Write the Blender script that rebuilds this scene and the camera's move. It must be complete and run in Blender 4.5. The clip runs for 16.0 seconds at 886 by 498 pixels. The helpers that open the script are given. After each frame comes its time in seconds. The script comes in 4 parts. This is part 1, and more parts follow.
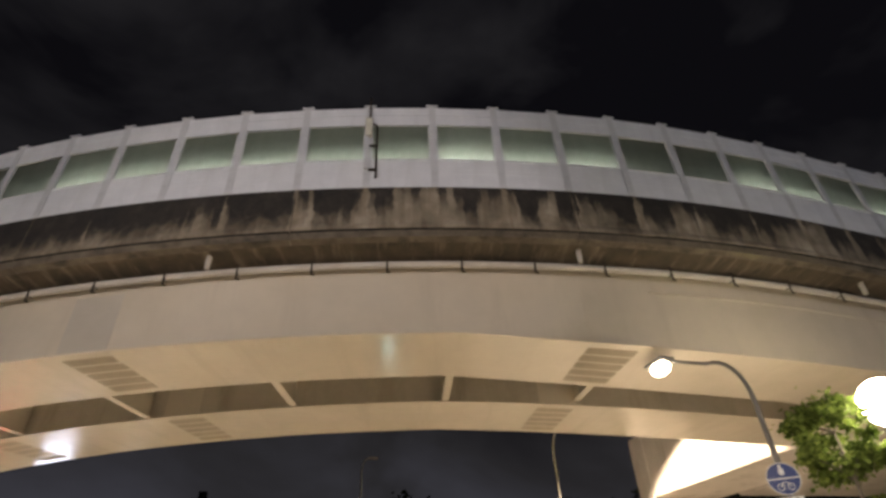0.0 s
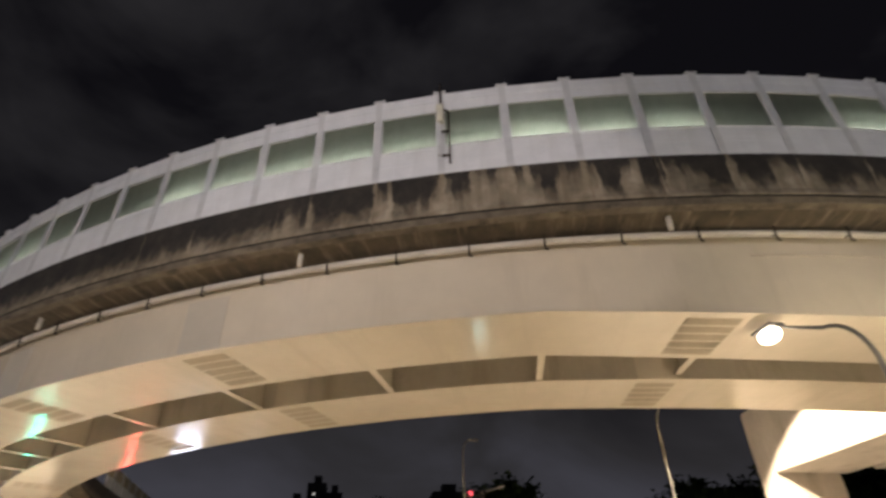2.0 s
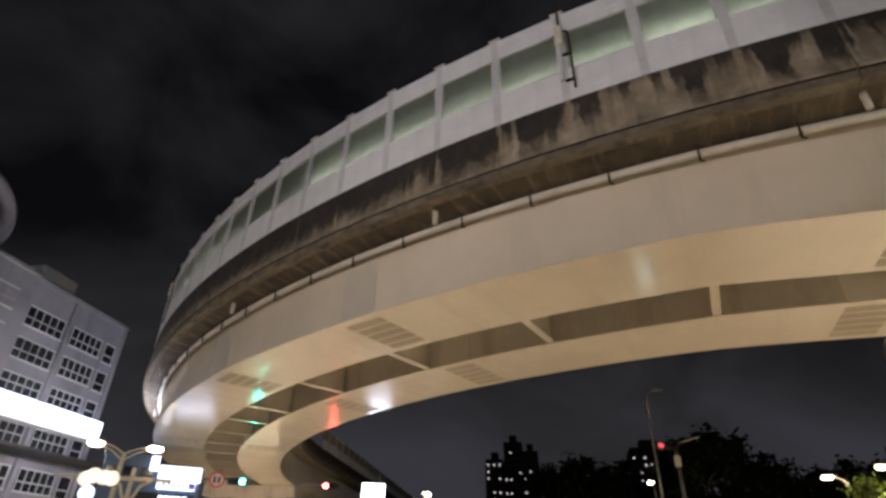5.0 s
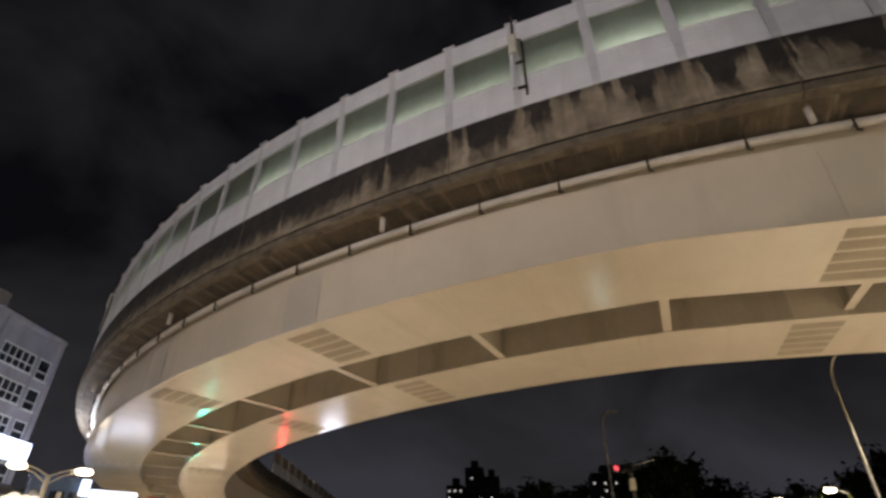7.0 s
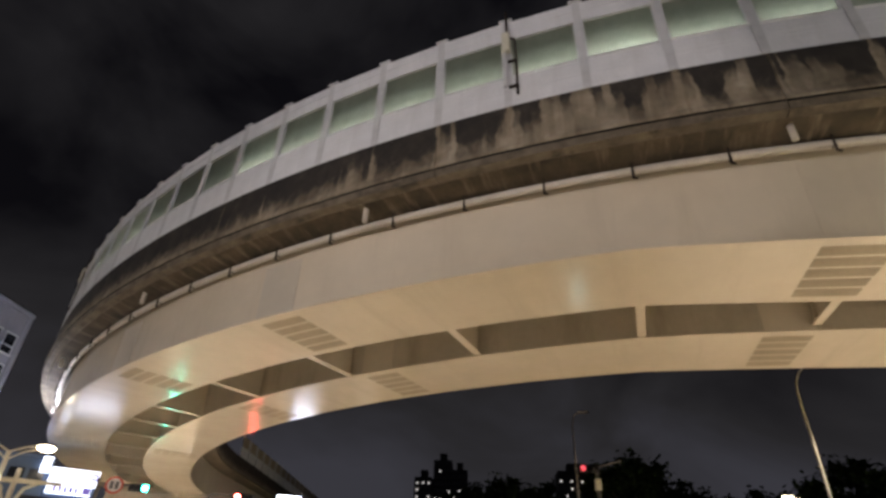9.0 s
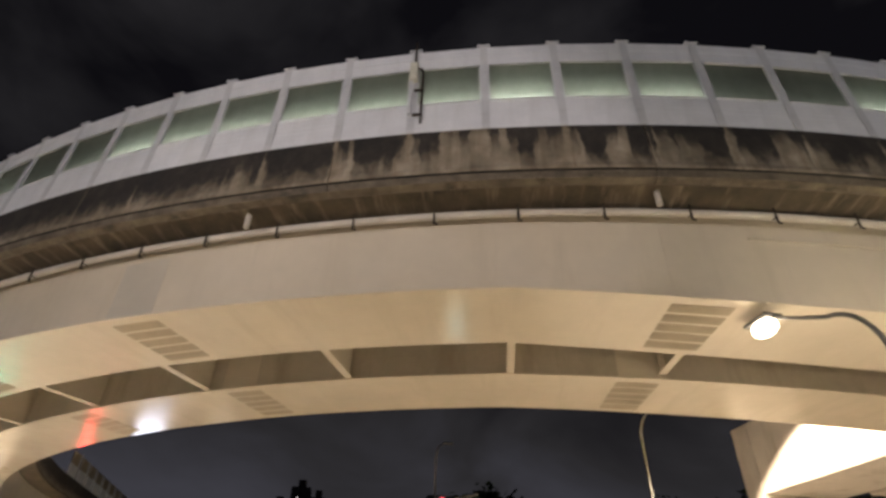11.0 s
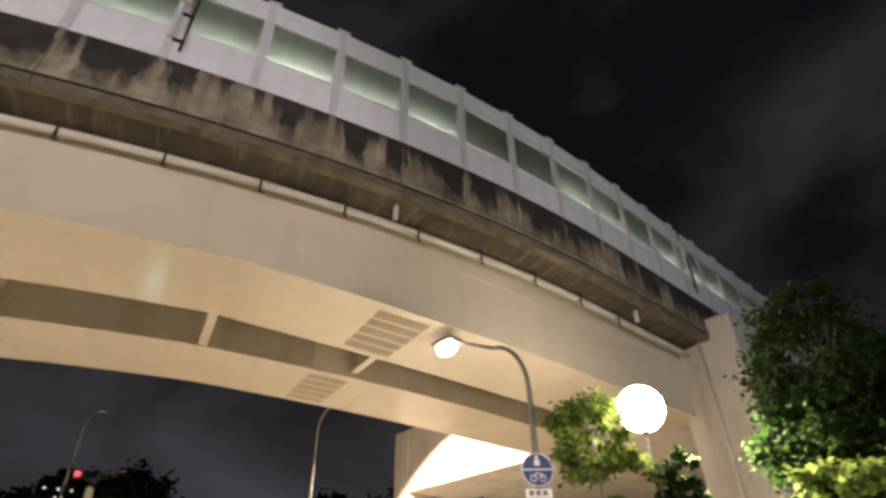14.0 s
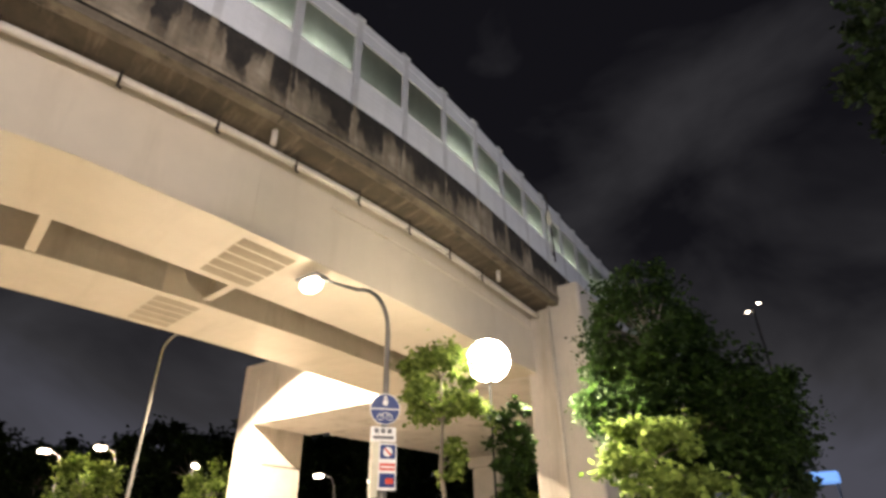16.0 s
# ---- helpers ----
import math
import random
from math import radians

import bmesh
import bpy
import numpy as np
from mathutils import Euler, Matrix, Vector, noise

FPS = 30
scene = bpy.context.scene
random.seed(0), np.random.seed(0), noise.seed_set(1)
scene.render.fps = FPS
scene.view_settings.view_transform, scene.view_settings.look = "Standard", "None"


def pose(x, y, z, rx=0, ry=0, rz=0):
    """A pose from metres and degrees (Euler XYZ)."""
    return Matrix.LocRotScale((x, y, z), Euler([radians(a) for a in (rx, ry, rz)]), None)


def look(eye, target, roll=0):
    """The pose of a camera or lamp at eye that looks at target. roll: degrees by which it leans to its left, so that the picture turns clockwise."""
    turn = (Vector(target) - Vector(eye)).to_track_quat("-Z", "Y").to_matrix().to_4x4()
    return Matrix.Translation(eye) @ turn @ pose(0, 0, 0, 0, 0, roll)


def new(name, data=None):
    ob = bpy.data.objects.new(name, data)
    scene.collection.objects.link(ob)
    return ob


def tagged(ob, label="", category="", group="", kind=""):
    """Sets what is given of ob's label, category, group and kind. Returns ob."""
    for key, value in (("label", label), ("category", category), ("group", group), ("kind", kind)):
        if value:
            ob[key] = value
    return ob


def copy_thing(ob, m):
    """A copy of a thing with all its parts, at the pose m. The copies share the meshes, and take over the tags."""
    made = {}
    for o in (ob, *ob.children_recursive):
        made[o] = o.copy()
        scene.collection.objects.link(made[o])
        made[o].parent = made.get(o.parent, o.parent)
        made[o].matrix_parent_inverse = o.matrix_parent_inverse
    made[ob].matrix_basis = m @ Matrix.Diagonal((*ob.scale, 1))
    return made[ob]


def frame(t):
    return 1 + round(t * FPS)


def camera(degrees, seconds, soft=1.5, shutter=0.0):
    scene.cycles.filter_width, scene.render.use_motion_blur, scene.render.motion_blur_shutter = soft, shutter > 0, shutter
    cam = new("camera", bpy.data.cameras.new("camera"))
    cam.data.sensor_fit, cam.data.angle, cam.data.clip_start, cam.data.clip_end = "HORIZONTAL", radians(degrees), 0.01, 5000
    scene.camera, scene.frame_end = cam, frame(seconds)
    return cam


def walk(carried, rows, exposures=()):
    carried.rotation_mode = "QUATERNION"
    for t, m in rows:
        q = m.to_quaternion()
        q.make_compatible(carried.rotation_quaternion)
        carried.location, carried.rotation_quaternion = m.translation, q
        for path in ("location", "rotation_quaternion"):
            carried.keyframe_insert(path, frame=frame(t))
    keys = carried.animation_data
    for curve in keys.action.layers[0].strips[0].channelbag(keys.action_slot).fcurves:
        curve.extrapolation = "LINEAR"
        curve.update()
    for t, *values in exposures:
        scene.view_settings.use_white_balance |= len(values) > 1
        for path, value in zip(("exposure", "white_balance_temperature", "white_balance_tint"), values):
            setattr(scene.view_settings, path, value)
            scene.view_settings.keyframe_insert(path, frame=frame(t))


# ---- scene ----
# camera and its walk
cam = camera(77.54, 16.0, 3.0, 0.5)
PATH = [
    (0.0, pose(-1.371, -1.779, 1.634, 125.59, 2.24, -18.16)),
    (0.5, pose(-1.289, -1.747, 1.603, 125.32, 1.93, -15.46)),
    (1.0, pose(-1.277, -1.731, 1.605, 125.07, 2.08, -14.35)),
    (1.5, pose(-1.274, -1.768, 1.627, 124.58, 1.87, -12.38)),
    (2.0, pose(-1.280, -1.752, 1.619, 124.21, 1.20, -8.24)),
    (2.5, pose(-1.247, -1.746, 1.643, 123.04, 0.06, -1.00)),
    (3.0, pose(-1.194, -1.663, 1.584, 121.50, -0.84, 7.75)),
    (3.2, pose(-1.199, -1.601, 1.585, 120.86, -0.94, 9.71)),
    (5.3, pose(-0.465, -0.659, 1.587, 120.55, -0.89, 10.66)),
    (5.5, pose(-0.486, -0.540, 1.598, 121.06, -0.03, 10.39)),
    (6.0, pose(-0.332, -0.255, 1.555, 122.88, 0.47, 7.50)),
    (6.5, pose(-0.147, -0.128, 1.579, 122.97, -0.29, 6.96)),
    (7.0, pose(-0.083, -0.056, 1.569, 122.92, -0.31, 6.82)),
    (7.5, pose(-0.084, -0.050, 1.586, 121.64, -1.53, 7.11)),
    (8.0, pose(-0.078, -0.048, 1.572, 121.66, -2.29, 7.98)),
    (8.2, pose(-0.154, -0.066, 1.580, 121.81, -2.15, 7.31)),
    (10.3, pose(0.042, -0.060, 1.657, 124.01, -2.07, -4.68)),
    (10.5, pose(0.040, -0.040, 1.622, 124.55, -1.82, -6.35)),
    (11.0, pose(0.000, 0.000, 1.627, 125.27, -1.33, -9.93)),
    (11.5, pose(0.070, -0.050, 1.639, 125.64, -1.08, -12.93)),
    (12.0, pose(0.061, -0.007, 1.643, 125.96, -0.77, -16.33)),
    (12.5, pose(-0.025, 0.016, 1.644, 125.95, -0.22, -22.38)),
    (13.0, pose(-0.035, 0.040, 1.610, 125.82, 0.38, -29.34)),
    (13.5, pose(-0.005, 0.039, 1.588, 125.36, 0.65, -36.29)),
    (14.0, pose(0.066, 0.023, 1.570, 124.47, 0.83, -41.47)),
    (14.5, pose(0.043, 0.037, 1.585, 123.19, 0.93, -44.86)),
    (15.0, pose(0.062, 0.080, 1.578, 121.94, 1.02, -48.97)),
    (15.5, pose(0.098, 0.083, 1.554, 120.49, 0.88, -53.24)),
    (16.0, pose(0.137, 0.062, 1.557, 118.70, 0.76, -56.55)),
]
EXPOSURES = [(0, -0.24, 6300, 17), (1.2, -0.08, 6300, 17), (2.2, 0.03, 6300, 17), (3.2, 0.02, 6300, 17), (5.3, -0.38, 6300, 17), (8, -0.40, 6300, 17), (10.4, -0.06, 6300, 17), (11.5, -0.12, 6300, 17), (13, -0.15, 6300, 17), (13.6, 0.03, 6300, 17), (14.5, 0.36, 6200, 17), (16, 0.6, 6200, 17)]
walk(cam, PATH, EXPOSURES)

# ---- world and lights ----
world = bpy.data.worlds.new("night_sky")
scene.world = world
world.use_nodes = True
wn, wl = world.node_tree.nodes, world.node_tree.links
wn.clear()
w_out = wn.new("ShaderNodeOutputWorld")
w_bg = wn.new("ShaderNodeBackground")
w_co = wn.new("ShaderNodeTexCoord")
w_map = wn.new("ShaderNodeMapping")
w_map.inputs["Scale"].default_value = (1.0, 1.0, 1.7)
w_noise = wn.new("ShaderNodeTexNoise")
w_noise.inputs["Scale"].default_value = 2.6
w_noise.inputs["Detail"].default_value = 5.0
w_noise.inputs["Roughness"].default_value = 0.5
w_noise.inputs["Distortion"].default_value = 0.4
w_ramp = wn.new("ShaderNodeValToRGB")
w_ramp.color_ramp.elements[0].position = 0.42
w_ramp.color_ramp.elements[0].color = (0.0042, 0.0040, 0.0050, 1)
w_ramp.color_ramp.elements[1].position = 0.72
w_ramp.color_ramp.elements[1].color = (0.0235, 0.0228, 0.0232, 1)
w_top = w_ramp.color_ramp.elements.new(1.0)
w_top.color = (0.046, 0.046, 0.053, 1)
wl.new(w_co.outputs["Generated"], w_map.inputs["Vector"])
wl.new(w_map.outputs["Vector"], w_noise.inputs["Vector"])
w_sep = wn.new("ShaderNodeSeparateXYZ")
wl.new(w_co.outputs["Generated"], w_sep.inputs[0])
w_east = wn.new("ShaderNodeMath")
w_east.operation = "MULTIPLY_ADD"
w_east.inputs[1].default_value, w_east.inputs[2].default_value = -0.01, -0.01
wl.new(w_sep.outputs[0], w_east.inputs[0])
w_sum = wn.new("ShaderNodeMath")
w_sum.operation = "ADD"
wl.new(w_noise.outputs["Fac"], w_sum.inputs[0])
wl.new(w_east.outputs[0], w_sum.inputs[1])
w_low = wn.new("ShaderNodeMapRange")
w_low.inputs["From Min"].default_value, w_low.inputs["From Max"].default_value = 0.46, 0.0
w_low.inputs["To Min"].default_value, w_low.inputs["To Max"].default_value = 0.0, 0.66
wl.new(w_sep.outputs[2], w_low.inputs["Value"])
w_all = wn.new("ShaderNodeMath")
w_all.operation = "ADD"
wl.new(w_sum.outputs[0], w_all.inputs[0])
wl.new(w_low.outputs[0], w_all.inputs[1])
wl.new(w_all.outputs[0], w_ramp.inputs["Fac"])
wl.new(w_ramp.outputs["Color"], w_bg.inputs["Color"])
w_bg.inputs["Strength"].default_value = 1.0
wl.new(w_bg.outputs["Background"], w_out.inputs["Surface"])

WARM = (1.0, 0.83, 0.58)
COOL = (0.96, 0.97, 1.0)


def point_lamp(name, at, watts, colour, radius=0.15):
    d = bpy.data.lights.new(name, "POINT")
    d.energy, d.color, d.shadow_soft_size = watts, colour, radius
    ob = new(name, d)
    ob.location = at
    return ob


def spot_lamp(name, at, target, watts, colour, angle=150, radius=0.15, blend=0.6):
    d = bpy.data.lights.new(name, "SPOT")
    d.energy, d.color, d.shadow_soft_size = watts, colour, radius
    d.spot_size, d.spot_blend = radians(angle), blend
    ob = new(name, d)
    ob.matrix_world = look(at, target)
    return ob


# street lamps: (pole foot, heading of the arm in degrees, height, watts of the downward beam)
STREET_LAMPS = [
    ((9.12, 7.38), 91.0, 7.21, 3600),
    ((13.44, 24.13), -35.0, 11.0, 24000),
    # these last three are unseen lamps, added to light the ground and girders
    ((-11.0, -3.5), 60.0, 8.6, 6000),
    ((-3.0, -9.5), 75.0, 8.6, 2500),
    ((-25.0, 0.0), 40.0, 8.6, 9000),
]
# fill lights added out of view, without fixtures, to brighten girders and barrier
point_lamp("unseen_fill_light", (-16.0, -2.0, 10.5), 3400, (1.0, 0.94, 0.91), 0.4)
spot_lamp("unseen_fill_light", (-4.0, -14.0, 10.5), (-0.4, 11.0, 11.0), 5700, (1.0, 0.90, 0.84), 38, 0.4, 0.6)
point_lamp("unseen_fill_light", (15.0, -12.0, 10.5), 2500, (0.94, 0.95, 1.0), 0.4)
point_lamp("unseen_fill_light", (-30.0, -4.0, 10.5), 1700, COOL, 0.4)

# ---- materials ----
POST0 = -15.007            # path length along the viaduct of the post with the junction box


def ramp(nt, fac, stops):
    n = nt.nodes.new("ShaderNodeValToRGB")
    e = n.color_ramp.elements
    while len(e) < len(stops):
        e.new(0.5)
    for el, (p, c) in zip(e, stops):
        el.position = p
        el.color = (*c, 1) if len(c) == 3 else c
    nt.links.new(fac, n.inputs["Fac"])
    return n.outputs["Color"]


def noise_tex(nt, vec, scale, detail=4.0, rough=0.55, stretch=None, distortion=0.0):
    if stretch:
        m = nt.nodes.new("ShaderNodeMapping")
        m.inputs["Scale"].default_value = stretch
        nt.links.new(vec, m.inputs["Vector"])
        vec = m.outputs["Vector"]
    n = nt.nodes.new("ShaderNodeTexNoise")
    n.inputs["Scale"].default_value = scale
    n.inputs["Detail"].default_value = detail
    n.inputs["Roughness"].default_value = rough
    n.inputs["Distortion"].default_value = distortion
    nt.links.new(vec, n.inputs["Vector"])
    return n.outputs["Fac"]


def mix(nt, fac, a, b, mode="MIX"):
    n = nt.nodes.new("ShaderNodeMix")
    n.data_type, n.blend_type = "RGBA", mode
    for sock, v in ((n.inputs[0], fac), (n.inputs[6], a), (n.inputs[7], b)):
        if isinstance(v, (int, float)):
            sock.default_value = v
        elif isinstance(v, tuple):
            sock.default_value = (*v, 1)
        else:
            nt.links.new(v, sock)
    return n.outputs[2]


def math_node(nt, op, a, b=0.0, clamp=False):
    n = nt.nodes.new("ShaderNodeMath")
    n.operation, n.use_clamp = op, clamp
    for sock, v in ((n.inputs[0], a), (n.inputs[1], b)):
        if isinstance(v, (int, float)):
            sock.default_value = v
        else:
            nt.links.new(v, sock)
    return n.outputs[0]


def base_material(name, rough=0.6, metal=0.0):
    m = bpy.data.materials.new(name)
    m.use_nodes = True
    nt = m.node_tree
    p = nt.nodes["Principled BSDF"]
    p.inputs["Roughness"].default_value = rough
    p.inputs["Metallic"].default_value = metal
    co = nt.nodes.new("ShaderNodeTexCoord")
    return m, nt, p, co


def surface(name, dark, light, rough=0.6, metal=0.0, scale=3.0, fine=40.0, bump=0.15, coords="Object", dirt=None, stretch=None, grit=0.7):
    """A painted or mineral surface: broad blotches, fine grain, optional dirt streaks, and a light bump."""
    m, nt, p, co = base_material(name, rough, metal)
    vec = co.outputs[coords]
    broad = noise_tex(nt, vec, scale, 5, 0.6, stretch)
    grain = noise_tex(nt, vec, fine, 3, 0.6)
    col = ramp(nt, broad, [(0.3, dark), (0.7, light)])
    g = ramp(nt, grain, [(0.3, (0.82, 0.82, 0.82)), (0.7, (1.05, 1.05, 1.05))])
    col = mix(nt, grit, col, g, "MULTIPLY")
    if dirt:
        d = noise_tex(nt, vec, 1.0, 6, 0.65, dirt[1])
        mask = ramp(nt, d, [(0.52, (0, 0, 0)), (0.72, (1, 1, 1))])
        col = mix(nt, mask, col, dirt[0])
    nt.links.new(col, p.inputs["Base Color"])
    r = nt.nodes.new("ShaderNodeMapRange")
    r.inputs["To Min"].default_value, r.inputs["To Max"].default_value = max(0.02, rough - 0.10), min(1.0, rough + 0.12)
    nt.links.new(broad, r.inputs["Value"])
    nt.links.new(r.outputs[0], p.inputs["Roughness"])
    b = nt.nodes.new("ShaderNodeBump")
    b.inputs["Strength"].default_value = bump
    b.inputs["Distance"].default_value = 0.02
    nt.links.new(grain, b.inputs["Height"])
    nt.links.new(b.outputs["Normal"], p.inputs["Normal"])
    return m


def glow(name, colour, strength):
    m = bpy.data.materials.new(name)
    m.use_nodes = True
    nt = m.node_tree
    p = nt.nodes["Principled BSDF"]
    p.inputs["Base Color"].default_value = (*colour, 1)
    p.inputs["Emission Color"].default_value = (*colour, 1)
    p.inputs["Emission Strength"].default_value = strength
    return m


def stained_concrete():
    """Parapet face: tan cement with black algae hanging from the top in uneven tongues, rinsed pale below the posts. UV is metres (along, height)."""
    m, nt, p, co = base_material("stained_concrete", 0.88)
    uv = co.outputs["UV"]
    sep = nt.nodes.new("ShaderNodeSeparateXYZ")
    nt.links.new(uv, sep.inputs[0])
    depth = math_node(nt, "SUBTRACT", 12.49, sep.outputs[1])

    def centred(v, gain):
        return math_node(nt, "MULTIPLY", math_node(nt, "SUBTRACT", v, 0.5), gain)

    def span(v, a, b, lo, hi, kind="LINEAR"):
        n = nt.nodes.new("ShaderNodeMapRange")
        n.interpolation_type = kind
        n.inputs["From Min"].default_value, n.inputs["From Max"].default_value = a, b
        n.inputs["To Min"].default_value, n.inputs["To Max"].default_value = lo, hi
        nt.links.new(v, n.inputs["Value"])
        return n.outputs[0]

    blot = noise_tex(nt, uv, 1.1, 6, 0.62, None, 0.3)
    ragged = noise_tex(nt, uv, 1.0, 4, 0.6, (2.6, 1.6, 1.0), 0.4)
    sway = noise_tex(nt, uv, 1.0, 2, 0.5, (1.2, 1.6, 1.0))

    def strips(per_metre, soft):
        v = nt.nodes.new("ShaderNodeTexVoronoi")
        v.voronoi_dimensions, v.feature = "1D", "SMOOTH_F1"
        v.inputs["Smoothness"].default_value = soft
        v.inputs["Scale"].default_value = per_metre
        nt.links.new(math_node(nt, "ADD", sep.outputs[0], centred(sway, 0.35)), v.inputs["W"])
        split = nt.nodes.new("ShaderNodeSeparateColor")
        nt.links.new(v.outputs["Color"], split.inputs[0])
        return split.outputs[0]

    reach = math_node(nt, "ADD", centred(strips(1.7, 0.35), 1.5), centred(strips(4.1, 0.5), 0.9))
    reach = math_node(nt, "ADD", reach, centred(ragged, 1.1))
    reach = math_node(nt, "ADD", reach, 0.98)
    reach = math_node(nt, "ADD", reach, span(sep.outputs[0], -16.5, -24.0, 0.0, 1.3))
    reach = math_node(nt, "ADD", reach, span(sep.outputs[0], -13.0, -8.0, 0.0, 0.22))
    bay = math_node(nt, "PINGPONG", math_node(nt, "SUBTRACT", sep.outputs[0], POST0), 1.0)
    bay = math_node(nt, "ADD", bay, centred(ragged, 0.18))
    rinse = ramp(nt, bay, [(0.02, (1, 1, 1)), (0.11, (0, 0, 0))])
    rinse = math_node(nt, "MULTIPLY", rinse, span(blot, 0.35, 0.6, 0.4, 0.95))
    reach = math_node(nt, "SUBTRACT", reach, rinse)
    reach = math_node(nt, "MINIMUM", reach, math_node(nt, "ADD", 1.3, centred(ragged, 1.4)))
    hang = math_node(nt, "SUBTRACT", reach, depth)
    black = math_node(nt, "MULTIPLY", span(hang, -0.16, 0.42, 0.0, 1.0, "SMOOTHSTEP"), span(blot, 0.3, 0.62, 1.0, 0.86))
    film = span(hang, -0.7, 0.2, 0.16, 0.66, "SMOOTHSTEP")
    cement = ramp(nt, blot, [(0.28, (0.14, 0.115, 0.077)), (0.5, (0.30, 0.25, 0.175)), (0.72, (0.50, 0.43, 0.325))])
    drip = noise_tex(nt, uv, 1.0, 4, 0.6, (4.5, 0.3, 1.0), 0.2)
    cement = mix(nt, 0.5, cement, ramp(nt, drip, [(0.42, (1, 1, 1)), (0.66, (0.45, 0.37, 0.28))]), "MULTIPLY")
    cement = mix(nt, film, cement, (0.075, 0.058, 0.037))
    crust = noise_tex(nt, uv, 1.0, 6, 0.7, (2.6, 1.5, 1.0), 0.4)
    algae = ramp(nt, crust, [(0.36, (0.006, 0.0055, 0.005)), (0.58, (0.015, 0.0125, 0.010)), (0.78, (0.045, 0.035, 0.025))])
    nt.links.new(mix(nt, black, cement, algae), p.inputs["Base Color"])
    grain = noise_tex(nt, uv, 9.0, 6, 0.7)
    b = nt.nodes.new("ShaderNodeBump")
    b.inputs["Strength"].default_value, b.inputs["Distance"].default_value = 0.6, 0.04
    nt.links.new(grain, b.inputs["Height"])
    nt.links.new(b.outputs["Normal"], p.inputs["Normal"])
    return m


def pane_material():
    """Frosted greenish polycarbonate: lets light through diffusely, with a soft sheen and dust."""
    m, nt, p, co = base_material("frosted_pane", 0.35)
    dust = noise_tex(nt, co.outputs["Object"], 2.2, 5, 0.6)
    p.inputs["Base Color"].default_value = (0.13, 0.14, 0.115, 1)
    col = ramp(nt, dust, [(0.3, (0.60, 0.62, 0.53)), (0.7, (0.74, 0.75, 0.66))])
    tr = nt.nodes.new("ShaderNodeBsdfTranslucent")
    nt.links.new(col, tr.inputs["Color"])
    ms = nt.nodes.new("ShaderNodeMixShader")
    ms.inputs[0].default_value = 0.7
    nt.links.new(p.outputs[0], ms.inputs[1])
    nt.links.new(tr.outputs[0], ms.inputs[2])
    nt.links.new(ms.outputs[0], nt.nodes["Material Output"].inputs["Surface"])
    return m


def leaf_material(name, dark, light):
    m, nt, p, co = base_material(name, 0.75)
    p.inputs["Specular IOR Level"].default_value = 0.15
    geo = nt.nodes.new("ShaderNodeNewGeometry")
    col = ramp(nt, geo.outputs["Random Per Island"], [(0.0, dark), (0.6, light), (1.0, tuple(min(1, c * 1.5) for c in light))])
    nt.links.new(col, p.inputs["Base Color"])
    tr = nt.nodes.new("ShaderNodeBsdfTranslucent")
    nt.links.new(col, tr.inputs["Color"])
    ms = nt.nodes.new("ShaderNodeMixShader")
    ms.inputs[0].default_value = 0.35
    nt.links.new(p.outputs[0], ms.inputs[1])
    nt.links.new(tr.outputs[0], ms.inputs[2])
    nt.links.new(ms.outputs[0], nt.nodes["Material Output"].inputs["Surface"])
    return m


M_STEEL = surface("cream_girder_paint", (0.57, 0.50, 0.38), (0.65, 0.57, 0.44), 0.19, 0.0, 0.22, 1.6, 0.0, "UV", ((0.55, 0.48, 0.365), (1.1, 0.14, 1.0)), None, 0.22)
M_WEBPLATE = surface("web_plate_paint", (0.45, 0.405, 0.32), (0.50, 0.45, 0.355), 0.42, 0.0, 0.4, 3.0, 0.0, "UV", None, None, 0.2)
# girder cream darkened: the shade between the girders is put into this colour
M_RECESS_WEB = surface("shaded_inner_web_paint", (0.40, 0.35, 0.265), (0.52, 0.455, 0.35), 0.4, 0.0, 0.35, 6.0, 0.0, "UV", ((0.34, 0.285, 0.205), (0.7, 0.18, 1.0)), None, 0.3)
M_SPLICE = surface("grey_splice_paint", (0.28, 0.235, 0.165), (0.35, 0.295, 0.21), 0.85, 0.0, 1.2, 18.0, 0.08)
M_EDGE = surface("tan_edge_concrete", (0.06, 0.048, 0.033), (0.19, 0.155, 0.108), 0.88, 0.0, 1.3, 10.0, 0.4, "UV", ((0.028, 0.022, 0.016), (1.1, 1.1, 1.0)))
M_SLAB = surface("brown_slab_underside", (0.030, 0.023, 0.014), (0.125, 0.097, 0.062), 0.88, 0.0, 0.8, 9.0, 0.4, "UV", ((0.20, 0.16, 0.11), (3.2, 0.5, 1.0)))
M_DECK = surface("asphalt_deck", (0.04, 0.04, 0.04), (0.06, 0.06, 0.06), 0.9, 0.0, 2.0, 60.0, 0.3)
M_CONC = surface("pier_concrete", (0.46, 0.41, 0.34), (0.58, 0.52, 0.44), 0.75, 0.0, 0.5, 16.0, 0.2, "Object", ((0.34, 0.29, 0.22), (0.8, 0.8, 0.12)))
M_STAIN = stained_concrete()
M_PANEL = surface("white_panel_paint", (0.62, 0.63, 0.63), (0.72, 0.725, 0.725), 0.5, 0.0, 1.4, 30.0, 0.06, "Object", ((0.57, 0.575, 0.57), (1.2, 1.2, 0.2)))
M_POST = surface("galvanised_post", (0.50, 0.505, 0.50), (0.61, 0.615, 0.61), 0.5, 0.1, 3.0, 40.0, 0.08)
M_PANE = pane_material()
